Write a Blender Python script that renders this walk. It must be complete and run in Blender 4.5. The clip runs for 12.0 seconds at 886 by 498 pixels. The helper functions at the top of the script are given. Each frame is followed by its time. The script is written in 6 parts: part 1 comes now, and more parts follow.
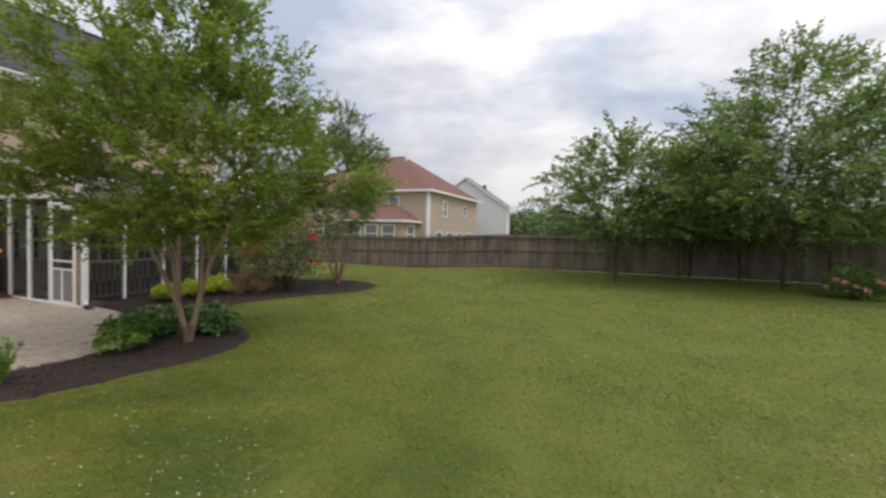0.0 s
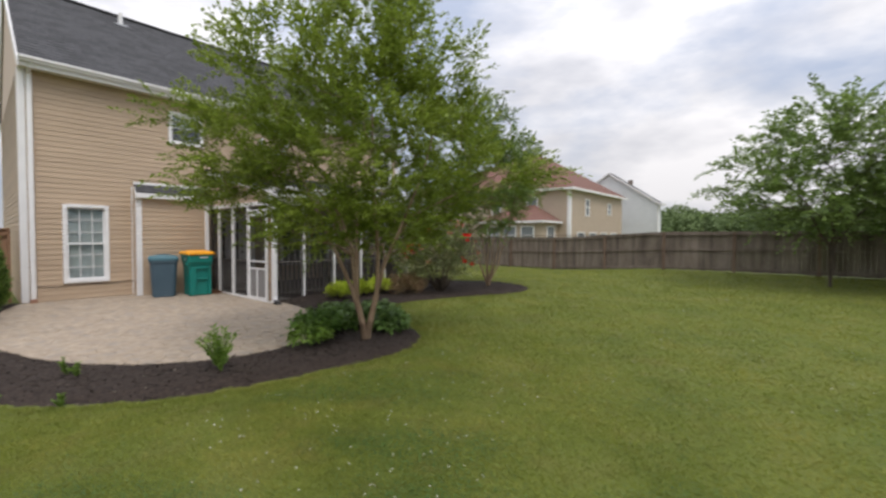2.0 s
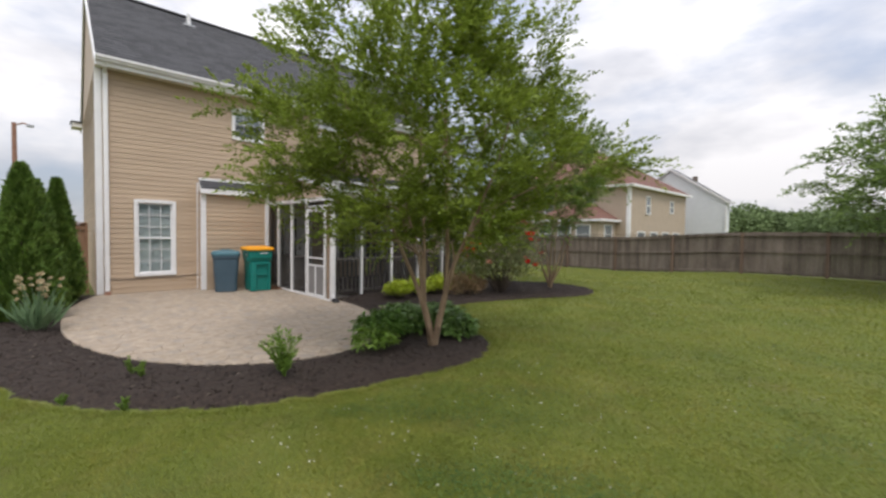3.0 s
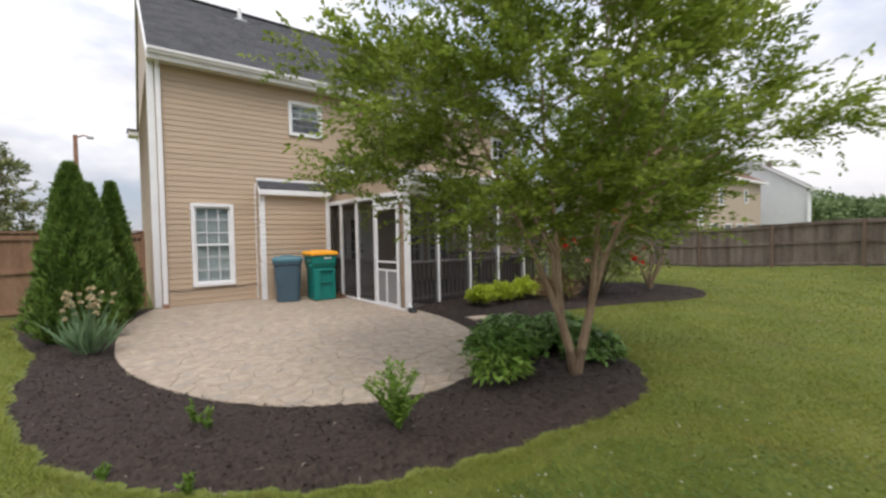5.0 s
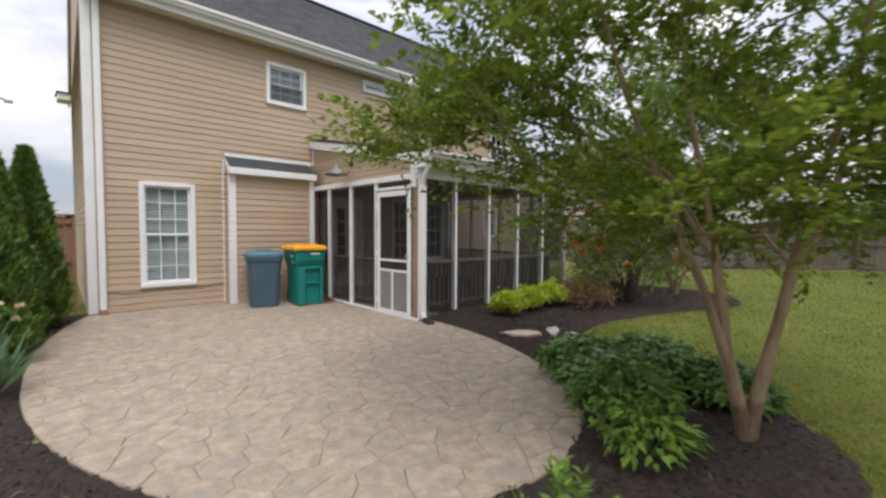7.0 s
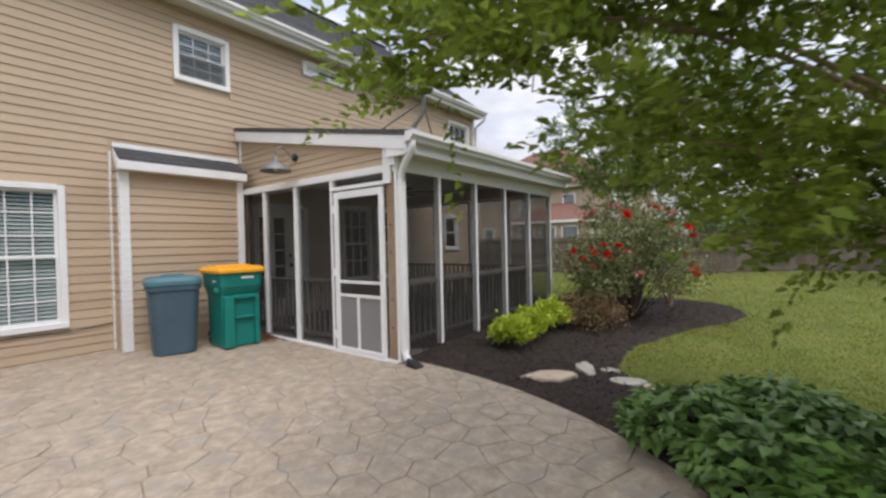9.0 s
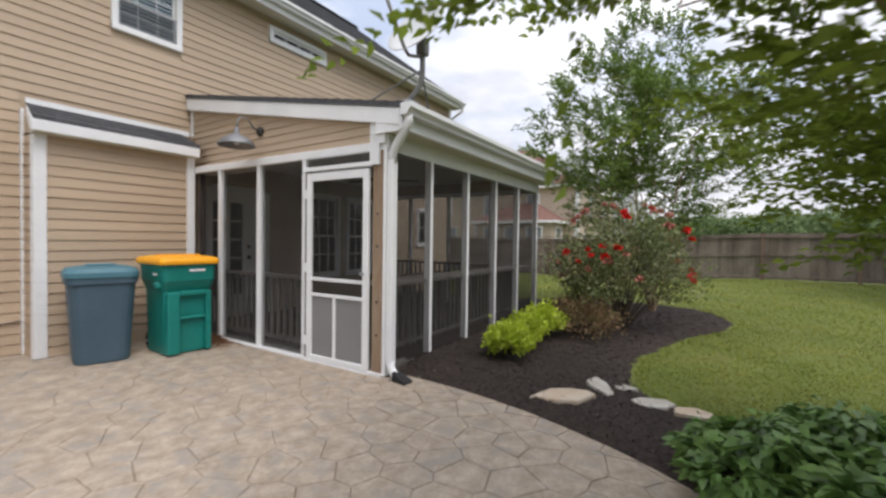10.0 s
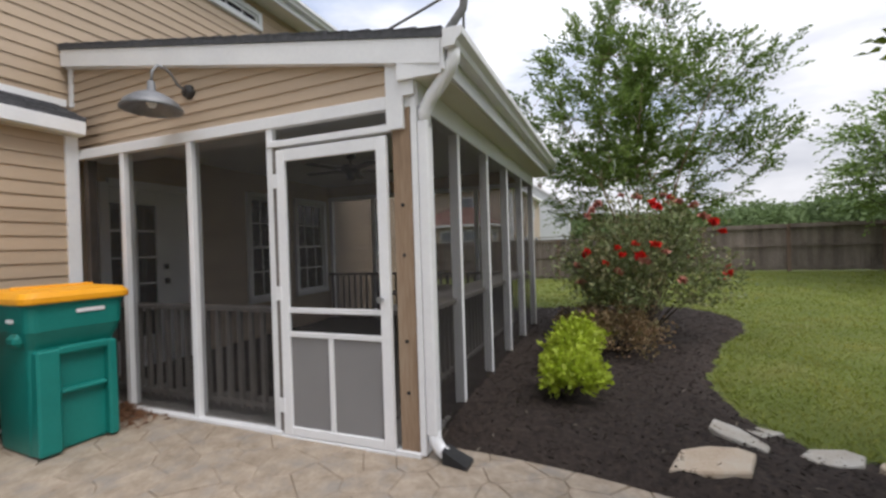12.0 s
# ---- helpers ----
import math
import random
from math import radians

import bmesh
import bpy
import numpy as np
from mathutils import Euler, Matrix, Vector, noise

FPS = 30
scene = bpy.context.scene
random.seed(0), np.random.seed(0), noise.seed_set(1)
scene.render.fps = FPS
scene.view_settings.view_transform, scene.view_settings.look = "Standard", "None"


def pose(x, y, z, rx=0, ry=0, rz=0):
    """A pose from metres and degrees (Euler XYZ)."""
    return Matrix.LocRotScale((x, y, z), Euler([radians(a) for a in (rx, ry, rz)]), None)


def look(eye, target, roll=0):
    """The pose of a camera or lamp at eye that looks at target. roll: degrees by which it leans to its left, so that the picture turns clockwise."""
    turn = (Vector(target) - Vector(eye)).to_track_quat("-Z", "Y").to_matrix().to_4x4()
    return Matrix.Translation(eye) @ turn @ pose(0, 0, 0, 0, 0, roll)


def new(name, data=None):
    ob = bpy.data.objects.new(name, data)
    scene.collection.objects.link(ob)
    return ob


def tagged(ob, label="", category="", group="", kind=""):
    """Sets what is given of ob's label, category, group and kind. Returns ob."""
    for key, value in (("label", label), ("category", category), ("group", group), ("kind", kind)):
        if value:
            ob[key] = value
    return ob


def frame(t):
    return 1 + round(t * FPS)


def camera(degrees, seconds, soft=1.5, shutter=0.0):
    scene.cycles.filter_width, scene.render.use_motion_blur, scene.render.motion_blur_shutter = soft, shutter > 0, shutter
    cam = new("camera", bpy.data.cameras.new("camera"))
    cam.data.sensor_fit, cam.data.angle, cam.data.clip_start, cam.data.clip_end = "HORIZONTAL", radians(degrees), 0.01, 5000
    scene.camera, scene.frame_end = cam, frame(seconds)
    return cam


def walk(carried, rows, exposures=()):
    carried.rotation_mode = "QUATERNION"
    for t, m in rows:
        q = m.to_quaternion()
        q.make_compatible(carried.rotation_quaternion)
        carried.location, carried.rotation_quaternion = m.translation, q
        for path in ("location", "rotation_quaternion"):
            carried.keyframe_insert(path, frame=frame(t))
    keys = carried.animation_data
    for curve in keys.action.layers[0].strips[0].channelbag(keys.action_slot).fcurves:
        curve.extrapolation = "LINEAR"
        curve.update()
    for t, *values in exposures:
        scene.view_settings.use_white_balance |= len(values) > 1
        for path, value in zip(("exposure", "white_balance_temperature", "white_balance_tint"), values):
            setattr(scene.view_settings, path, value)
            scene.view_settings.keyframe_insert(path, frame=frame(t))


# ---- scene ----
cam = camera(91.2, 12.0, soft=2.6, shutter=0.5)
PATH = [
    (0, (-5.182, -10.043, 1.657), (-3.341, -9.264, 1.593), 1.4),
    (0.5, (-5.154, -9.872, 1.638), (-3.377, -8.957, 1.578), 1.1),
    (1, (-5.113, -9.695, 1.622), (-3.417, -8.638, 1.565), 0.0),
    (1.5, (-5.033, -9.434, 1.575), (-3.405, -8.275, 1.508), 0.1),
    (2, (-4.966, -9.182, 1.523), (-3.437, -7.894, 1.466), 0.2),
    (2.5, (-4.88, -8.865, 1.527), (-3.434, -7.484, 1.454), 0.7),
    (3, (-4.806, -8.556, 1.524), (-3.422, -7.114, 1.455), 0.8),
    (5, (-4.585, -6.908, 1.435), (-3.339, -5.344, 1.374), -1.1),
    (5.5, (-4.559, -6.465, 1.455), (-3.292, -4.918, 1.401), -1.0),
    (6, (-4.524, -6.023, 1.435), (-3.23, -4.499, 1.385), -1.0),
    (6.5, (-4.464, -5.562, 1.417), (-3.137, -4.068, 1.356), -0.4),
    (7, (-4.392, -5.076, 1.435), (-3.005, -3.638, 1.348), 0.3),
    (9, (-3.641, -3.424, 1.395), (-2.05, -2.212, 1.367), -1.3),
    (9.5, (-3.484, -3.062, 1.402), (-1.84, -1.923, 1.392), -0.5),
    (10, (-3.296, -2.69, 1.372), (-1.594, -1.64, 1.33), 0.8),
    (10.5, (-3.097, -2.254, 1.386), (-1.343, -1.298, 1.284), 2.4),
    (11, (-2.891, -1.86, 1.387), (-1.108, -0.958, 1.285), 1.9),
    (11.5, (-2.669, -1.491, 1.38), (-0.851, -0.659, 1.315), -0.0),
    (12, (-2.491, -1.132, 1.347), (-0.627, -0.406, 1.336), -1.8),
]
walk(cam, [(t, look(eye, target, roll)) for t, eye, target, roll in PATH],
     exposures=[(0.0, 0.07, 6620, 13), (2.5, 0.17, 6600, 13), (5.0, 0.31, 6580, 13), (7.0, 0.28, 6540, 13), (9.5, 0.36, 6460, 13), (12.0, 0.27, 6400, 13)])

# ---------------- light ----------------
world = bpy.data.worlds.new("world")
scene.world = world
world.use_nodes = True
wn, wl = world.node_tree.nodes, world.node_tree.links
wn.clear()
w_out = wn.new("ShaderNodeOutputWorld")
w_bg = wn.new("ShaderNodeBackground")
w_bg.inputs["Strength"].default_value = 0.10
sky = wn.new("ShaderNodeTexSky")
sky.sky_type = "NISHITA"
sky.sun_disc = False
sky.sun_elevation = radians(58)
sky.sun_rotation = radians(150)
w_co = wn.new("ShaderNodeTexCoord")
w_map = wn.new("ShaderNodeMapping")
w_map.inputs["Scale"].default_value = (1.0, 1.0, 2.6)
w_noise = wn.new("ShaderNodeTexNoise")
w_noise.inputs["Scale"].default_value = 2.1
w_noise.inputs["Detail"].default_value = 6.0
w_noise.inputs["Roughness"].default_value = 0.55
w_ramp = wn.new("ShaderNodeValToRGB")
w_ramp.color_ramp.elements[0].position = 0.36
w_ramp.color_ramp.elements[1].position = 0.54
w_noise2 = wn.new("ShaderNodeTexNoise")
w_noise2.inputs["Scale"].default_value = 3.4
w_noise2.inputs["Detail"].default_value = 5.0
w_cloud = wn.new("ShaderNodeValToRGB")
w_cloud.color_ramp.elements[0].position = 0.33
w_cloud.color_ramp.elements[0].color = (6.4, 6.7, 7.35, 1)
w_cloud.color_ramp.elements[1].position = 0.62
w_cloud.color_ramp.elements[1].color = (10.8, 10.9, 11.1, 1)
w_tint = wn.new("ShaderNodeMix")
w_tint.data_type = "RGBA"
w_tint.inputs["Factor"].default_value = 0.62
w_tint.inputs["B"].default_value = (6.5, 7.25, 8.7, 1)
w_mix = wn.new("ShaderNodeMix")
w_mix.data_type = "RGBA"
wl.new(w_co.outputs["Generated"], w_map.inputs["Vector"])
wl.new(w_map.outputs["Vector"], w_noise.inputs["Vector"])
wl.new(w_map.outputs["Vector"], w_noise2.inputs["Vector"])
wl.new(w_noise.outputs["Fac"], w_ramp.inputs["Fac"])
wl.new(w_noise2.outputs["Fac"], w_cloud.inputs["Fac"])
wl.new(sky.outputs["Color"], w_tint.inputs["A"])
wl.new(w_ramp.outputs["Color"], w_mix.inputs["Factor"])
wl.new(w_tint.outputs["Result"], w_mix.inputs["A"])
wl.new(w_cloud.outputs["Color"], w_mix.inputs["B"])
w_sep = wn.new("ShaderNodeSeparateXYZ")
w_high = wn.new("ShaderNodeMapRange")       # an overcast sky is brighter overhead than near the horizon
w_high.inputs["To Min"].default_value, w_high.inputs["To Max"].default_value = 0.64, 1.62
w_grade = wn.new("ShaderNodeVectorMath")
w_grade.operation = "SCALE"
wl.new(w_co.outputs["Generated"], w_sep.inputs["Vector"])
wl.new(w_sep.outputs["Z"], w_high.inputs["Value"])
wl.new(w_mix.outputs["Result"], w_grade.inputs["Vector"])
wl.new(w_high.outputs["Result"], w_grade.inputs["Scale"])
wl.new(w_grade.outputs["Vector"], w_bg.inputs["Color"])
wl.new(w_bg.outputs["Background"], w_out.inputs["Surface"])

sun = new("sun", bpy.data.lights.new("sun", "SUN"))
sun.data.energy = 1.5
sun.data.angle = radians(25)
sun.data.color = (1.0, 0.96, 0.90)
# high in the south-west of the plan, behind the walker's right shoulder
sun.matrix_basis = look((-6, -14, 24), (0, 0, 0))

# ---------------- materials ----------------
def material(name, colors, scale=8.0, rough=0.7, bump=0.2, fine=60.0, metal=0.0, vary=0.0, island=0.0, spec=0.4,
             stretch=(1, 1, 1), translucent=0.0, stain=None, stain_scale=1.2, stain_at=(0.5, 0.7)):
    """Two scales of noise between the given colours, fine bump, and shifts from piece to piece."""
    m = bpy.data.materials.new(name)
    m.use_nodes = True
    n, l = m.node_tree.nodes, m.node_tree.links
    bsdf, out = n["Principled BSDF"], n["Material Output"]
    co = n.new("ShaderNodeTexCoord")
    mp = n.new("ShaderNodeMapping")
    mp.inputs["Scale"].default_value = stretch
    l.new(co.outputs["Object"], mp.inputs["Vector"])
    a = n.new("ShaderNodeTexNoise")
    a.inputs["Scale"].default_value, a.inputs["Detail"].default_value = scale, 5.0
    b = n.new("ShaderNodeTexNoise")
    b.inputs["Scale"].default_value, b.inputs["Detail"].default_value = fine, 3.0
    l.new(mp.outputs["Vector"], a.inputs["Vector"])
    l.new(mp.outputs["Vector"], b.inputs["Vector"])
    mean = n.new("ShaderNodeMath")
    mean.operation = "MULTIPLY_ADD"
    mean.inputs[1].default_value = 0.35
    l.new(b.outputs["Fac"], mean.inputs[0])
    half = n.new("ShaderNodeMath")
    half.operation = "MULTIPLY"
    half.inputs[1].default_value = 0.65
    l.new(a.outputs["Fac"], half.inputs[0])
    l.new(half.outputs[0], mean.inputs[2])
    ramp = n.new("ShaderNodeValToRGB")
    el = ramp.color_ramp.elements
    el[0].position, el[1].position = 0.34, 0.66
    el[0].color, el[1].color = (*colors[0], 1), (*colors[-1], 1)
    for k, c in enumerate(colors[1:-1]):
        e = el.new(0.34 + 0.32 * (k + 1) / (len(colors) - 1))
        e.color = (*c, 1)
    l.new(mean.outputs[0], ramp.inputs["Fac"])
    color = ramp.outputs["Color"]
    if stain:
        s = n.new("ShaderNodeTexNoise")
        s.inputs["Scale"].default_value, s.inputs["Detail"].default_value = stain_scale, 6.0
        s.inputs["Roughness"].default_value = 0.65
        l.new(co.outputs["Object"], s.inputs["Vector"])
        sr = n.new("ShaderNodeMapRange")
        sr.inputs["From Min"].default_value, sr.inputs["From Max"].default_value = stain_at
        sr.inputs["To Max"].default_value = 0.85
        l.new(s.outputs["Fac"], sr.inputs["Value"])
        mx = n.new("ShaderNodeMix")
        mx.data_type = "RGBA"
        l.new(sr.outputs["Result"], mx.inputs["Factor"])
        l.new(color, mx.inputs["A"])
        mx.inputs["B"].default_value = (*stain, 1)
        color = mx.outputs["Result"]
    for amount, node, socket in ((vary, "ShaderNodeObjectInfo", "Random"), (island, "ShaderNodeNewGeometry", "Random Per Island")):
        if amount:
            r = n.new(node)
            mr = n.new("ShaderNodeMapRange")
            mr.inputs["To Min"].default_value, mr.inputs["To Max"].default_value = 1 - amount, 1 + amount
            l.new(r.outputs[socket], mr.inputs["Value"])
            hsv = n.new("ShaderNodeHueSaturation")
            l.new(mr.outputs["Result"], hsv.inputs["Value"])
            l.new(color, hsv.inputs["Color"])
            color = hsv.outputs["Color"]
    l.new(color, bsdf.inputs["Base Color"])
    bsdf.inputs["Roughness"].default_value = rough
    bsdf.inputs["Metallic"].default_value = metal
    bsdf.inputs["Specular IOR Level"].default_value = spec
    if bump:
        bp = n.new("ShaderNodeBump")
        bp.inputs["Strength"].default_value = bump
        bp.inputs["Distance"].default_value = 0.01
        l.new(mean.outputs[0], bp.inputs["Height"])
        l.new(bp.outputs["Normal"], bsdf.inputs["Normal"])
    if translucent:
        tr = n.new("ShaderNodeBsdfTranslucent")
        l.new(color, tr.inputs["Color"])
        ms = n.new("ShaderNodeMixShader")
        ms.inputs["Fac"].default_value = translucent
        l.new(bsdf.outputs["BSDF"], ms.inputs[1])
        l.new(tr.outputs["BSDF"], ms.inputs[2])
        l.new(ms.outputs["Shader"], out.inputs["Surface"])
    return m


def glass_material(name, tint=(0.9, 0.95, 0.95)):
    m = bpy.data.materials.new(name)
    m.use_nodes = True
    n, l = m.node_tree.nodes, m.node_tree.links
    n.clear()
    out = n.new("ShaderNodeOutputMaterial")
    t, g, f, x = (n.new(k) for k in ("ShaderNodeBsdfTransparent", "ShaderNodeBsdfGlossy", "ShaderNodeFresnel", "ShaderNodeMixShader"))
    t.inputs["Color"].default_value = (*tint, 1)
    g.inputs["Roughness"].default_value = 0.02
    f.inputs["IOR"].default_value = 1.5
    l.new(f.outputs["Fac"], x.inputs["Fac"])
    l.new(t.outputs["BSDF"], x.inputs[1])
    l.new(g.outputs["BSDF"], x.inputs[2])
    l.new(x.outputs["Shader"], out.inputs["Surface"])
    return m


def screen_material(name, cover, color):
    """Woven insect screen: part of the light goes through the holes."""
    m = bpy.data.materials.new(name)
    m.use_nodes = True
    n, l = m.node_tree.nodes, m.node_tree.links
    n.clear()
    out = n.new("ShaderNodeOutputMaterial")
    t, d, x = (n.new(k) for k in ("ShaderNodeBsdfTransparent", "ShaderNodeBsdfDiffuse", "ShaderNodeMixShader"))
    d.inputs["Color"].default_value = (*color, 1)
    no, mr = n.new("ShaderNodeTexNoise"), n.new("ShaderNodeMapRange")
    co = n.new("ShaderNodeTexCoord")
    l.new(co.outputs["Object"], no.inputs["Vector"])
    no.inputs["Scale"].default_value = 3.0
    mr.inputs["To Min"].default_value, mr.inputs["To Max"].default_value = cover - 0.06, cover + 0.06
    l.new(no.outputs["Fac"], mr.inputs["Value"])
    l.new(mr.outputs["Result"], x.inputs["Fac"])
    l.new(t.outputs["BSDF"], x.inputs[1])
    l.new(d.outputs["BSDF"], x.inputs[2])
    l.new(x.outputs["Shader"], out.inputs["Surface"])
    return m


SIDING = material("vinyl_siding", [(0.435, 0.330, 0.233), (0.49, 0.375, 0.267)], 1.5, 0.55, 0.12, 45, vary=0.05, stretch=(0.4, 0.4, 3))
SIDING_FAR = material("far_siding", [(0.42, 0.34, 0.26), (0.47, 0.38, 0.29)], 2, 0.6, 0.1, 40)
SIDING_GREY = material("grey_siding", [(0.62, 0.64, 0.66), (0.68, 0.70, 0.72)], 2, 0.6, 0.1, 40)
TRIM = material("white_trim", [(0.74, 0.74, 0.75), (0.82, 0.82, 0.82)], 3, 0.45, 0.06, 40, vary=0.03)
SOFFIT = material("soffit_vinyl", [(0.66, 0.63, 0.52), (0.72, 0.69, 0.58)], 2, 0.6, 0.05, 40)
SHINGLE = material("asphalt_shingle", [(0.040, 0.041, 0.046), (0.085, 0.086, 0.092)], 30, 0.95, 0.6, 160, vary=0.15, island=0.2)
SHINGLE_RED = material("red_brown_shingle", [(0.14, 0.072, 0.055), (0.20, 0.105, 0.082)], 6, 0.95, 0.4, 80)
PAVER = material("stamped_concrete", [(0.27, 0.215, 0.160), (0.36, 0.292, 0.223), (0.45, 0.370, 0.288)], 9, 0.8, 1.0, 38,
                 vary=0.04, stain=(0.28, 0.252, 0.222), stain_scale=5.0, stain_at=(0.49, 0.66))
JOINT = material("concrete_joint", [(0.23, 0.182, 0.138), (0.33, 0.265, 0.204)], 3, 0.9, 0.3, 30)
MULCH = material("dark_mulch", [(0.013, 0.009, 0.0075), (0.033, 0.023, 0.018), (0.058, 0.040, 0.031)], 26, 0.95, 1.0, 140)
CHIP = material("mulch_chip", [(0.012, 0.009, 0.0075), (0.054, 0.038, 0.030)], 30, 0.95, 0.4, 120, island=0.4)
CHIP_PALE = material("dry_twig", [(0.16, 0.13, 0.10), (0.26, 0.22, 0.18)], 30, 0.9, 0.3, 120, island=0.3)
SOIL = material("lawn_soil", [(0.088, 0.112, 0.020), (0.115, 0.142, 0.026), (0.147, 0.152, 0.038)], 1.3, 0.95, 0.8, 40,
                stain=(0.17, 0.14, 0.06), stain_scale=0.5, stain_at=(0.56, 0.78))
GRASS = material("grass_blade", [(0.153, 0.192, 0.027), (0.216, 0.255, 0.039), (0.288, 0.29, 0.056)], 0.9, 0.6, 0.0, 9, island=0.2, translucent=0.35,
                 stain=(0.26, 0.225, 0.07), stain_scale=2.4, stain_at=(0.50, 0.82))
CLOVER_LEAF = material("clover_leaf", [(0.055, 0.115, 0.022), (0.085, 0.16, 0.032)], 6, 0.55, 0.0, 30, island=0.3, translucent=0.2)
CLOVER = material("clover_flower", [(0.55, 0.55, 0.45), (0.7, 0.7, 0.6)], 8, 0.8, 0.0, 40)
FENCE = material("weathered_fence", [(0.10, 0.080, 0.066), (0.16, 0.13, 0.108), (0.21, 0.175, 0.15)], 3, 0.9, 0.4, 40, island=0.22, vary=0.12, stretch=(1, 1, 0.25))
FENCE_POST = material("fence_post_wood", [(0.13, 0.085, 0.062), (0.20, 0.14, 0.105)], 4, 0.9, 0.4, 40, vary=0.15, stretch=(1, 1, 0.25))
FENCE_WARM = material("brown_fence", [(0.17, 0.095, 0.055), (0.27, 0.16, 0.10)], 3, 0.85, 0.4, 40, island=0.2, vary=0.1, stretch=(1, 1, 0.25))
LUMBER = material("raw_lumber", [(0.19, 0.125, 0.08), (0.29, 0.20, 0.13), (0.35, 0.265, 0.185)], 5, 0.8, 0.3, 60, stretch=(1, 1, 0.12))
RAIL = material("grey_rail", [(0.15, 0.135, 0.122), (0.235, 0.212, 0.19)], 6, 0.8, 0.2, 60, vary=0.08, stretch=(1, 1, 0.2))
DECK = material("porch_floor", [(0.21, 0.195, 0.18), (0.28, 0.26, 0.24)], 4, 0.7, 0.2, 50)
CEILING = material("porch_ceiling_paint", [(0.66, 0.65, 0.63), (0.74, 0.73, 0.71)], 3, 0.7, 0.05, 40)
BARK = material("smooth_bark", [(0.19, 0.125, 0.076), (0.29, 0.20, 0.127), (0.40, 0.295, 0.20)], 7, 0.75, 0.4, 50, stretch=(1, 1, 0.3))
BARK_DARK = material("dark_bark", [(0.05, 0.038, 0.03), (0.11, 0.085, 0.065)], 9, 0.9, 0.5, 60, stretch=(1, 1, 0.3))
LEAF_MYRTLE = material("myrtle_leaf", [(0.145, 0.205, 0.026), (0.22, 0.295, 0.042), (0.31, 0.385, 0.066)], 1.6, 0.5, 0.0, 8, island=0.35, translucent=0.5)
LEAF_MYRTLE_DEEP = material("deep_myrtle_leaf", [(0.105, 0.165, 0.034), (0.16, 0.24, 0.054), (0.23, 0.315, 0.082)], 1.6, 0.5, 0.0, 8, island=0.35, translucent=0.4)
LEAF_SHADE = material("shade_tree_leaf", [(0.12, 0.19, 0.045), (0.18, 0.265, 0.07), (0.25, 0.34, 0.10)], 0.8, 0.5, 0.0, 5, island=0.35, translucent=0.45)
# leaf green lifted and blued: the distance haze is in the colour
LEAF_FAR = material("hazed_wood_leaf", [(0.13, 0.19, 0.075), (0.19, 0.26, 0.11)], 0.05, 0.8, 0.0, 0.5, island=0.15, translucent=0.2)
LEAF_ROSE = material("rose_leaf", [(0.135, 0.175, 0.068), (0.205, 0.24, 0.10), (0.32, 0.26, 0.14)], 3, 0.45, 0.0, 15, island=0.35, translucent=0.25)
LEAF_LIME = material("lime_leaf", [(0.30, 0.40, 0.02), (0.46, 0.56, 0.05), (0.58, 0.66, 0.09)], 6, 0.5, 0.0, 20, island=0.3, translucent=0.3)
LEAF_RUST = material("rust_leaf", [(0.15, 0.145, 0.055), (0.25, 0.17, 0.085), (0.32, 0.185, 0.11)], 6, 0.55, 0.0, 20, island=0.35, translucent=0.25)
LEAF_HOSTA = material("perennial_leaf", [(0.10, 0.19, 0.048), (0.155, 0.265, 0.068), (0.21, 0.335, 0.085)], 5, 0.4, 0.0, 20, island=0.3, translucent=0.25)
LEAF_FRESH = material("fresh_leaf", [(0.10, 0.19, 0.025), (0.18, 0.30, 0.045), (0.26, 0.38, 0.07)], 6, 0.5, 0.0, 20, island=0.3, translucent=0.35)
LEAF_FEATHER = material("feathery_leaf", [(0.08, 0.17, 0.03), (0.13, 0.25, 0.045), (0.18, 0.31, 0.06)], 6, 0.5, 0.0, 20, island=0.3, translucent=0.35)
LEAF_IRIS = material("iris_leaf", [(0.11, 0.19, 0.09), (0.20, 0.30, 0.16)], 5, 0.5, 0.0, 20, island=0.25, translucent=0.25)
CEDAR = material("arborvitae_leaf", [(0.07, 0.135, 0.024), (0.12, 0.205, 0.036), (0.18, 0.27, 0.055)], 4, 0.6, 0.0, 14, island=0.35, translucent=0.2)
PETAL_RED = material("red_petal", [(0.60, 0.010, 0.008), (0.78, 0.025, 0.018)], 9, 0.5, 0.0, 40, island=0.2, translucent=0.15)
PETAL_FADED = material("faded_petal", [(0.40, 0.13, 0.10), (0.52, 0.22, 0.16)], 9, 0.6, 0.0, 40, island=0.25)
PETAL_PINK = material("pink_petal", [(0.75, 0.24, 0.30), (0.85, 0.42, 0.45)], 9, 0.5, 0.0, 40, island=0.2, translucent=0.2)
PETAL_STRAW = material("straw_petal", [(0.50, 0.40, 0.24), (0.66, 0.55, 0.36)], 9, 0.7, 0.0, 40, island=0.25)
STONE = material("sandstone", [(0.38, 0.32, 0.26), (0.47, 0.43, 0.37), (0.52, 0.50, 0.46)], 4, 0.85, 0.5, 60, vary=0.1)
STONE_TAN = material("tan_sandstone", [(0.44, 0.33, 0.23), (0.54, 0.43, 0.32), (0.56, 0.49, 0.40)], 4, 0.85, 0.5, 60)
BIN_BLUE = material("slate_blue_plastic", [(0.046, 0.084, 0.115), (0.065, 0.108, 0.143)], 3, 0.5, 0.06, 50)
BIN_LID = material("teal_blue_plastic", [(0.055, 0.15, 0.19), (0.075, 0.18, 0.22)], 3, 0.5, 0.06, 50)
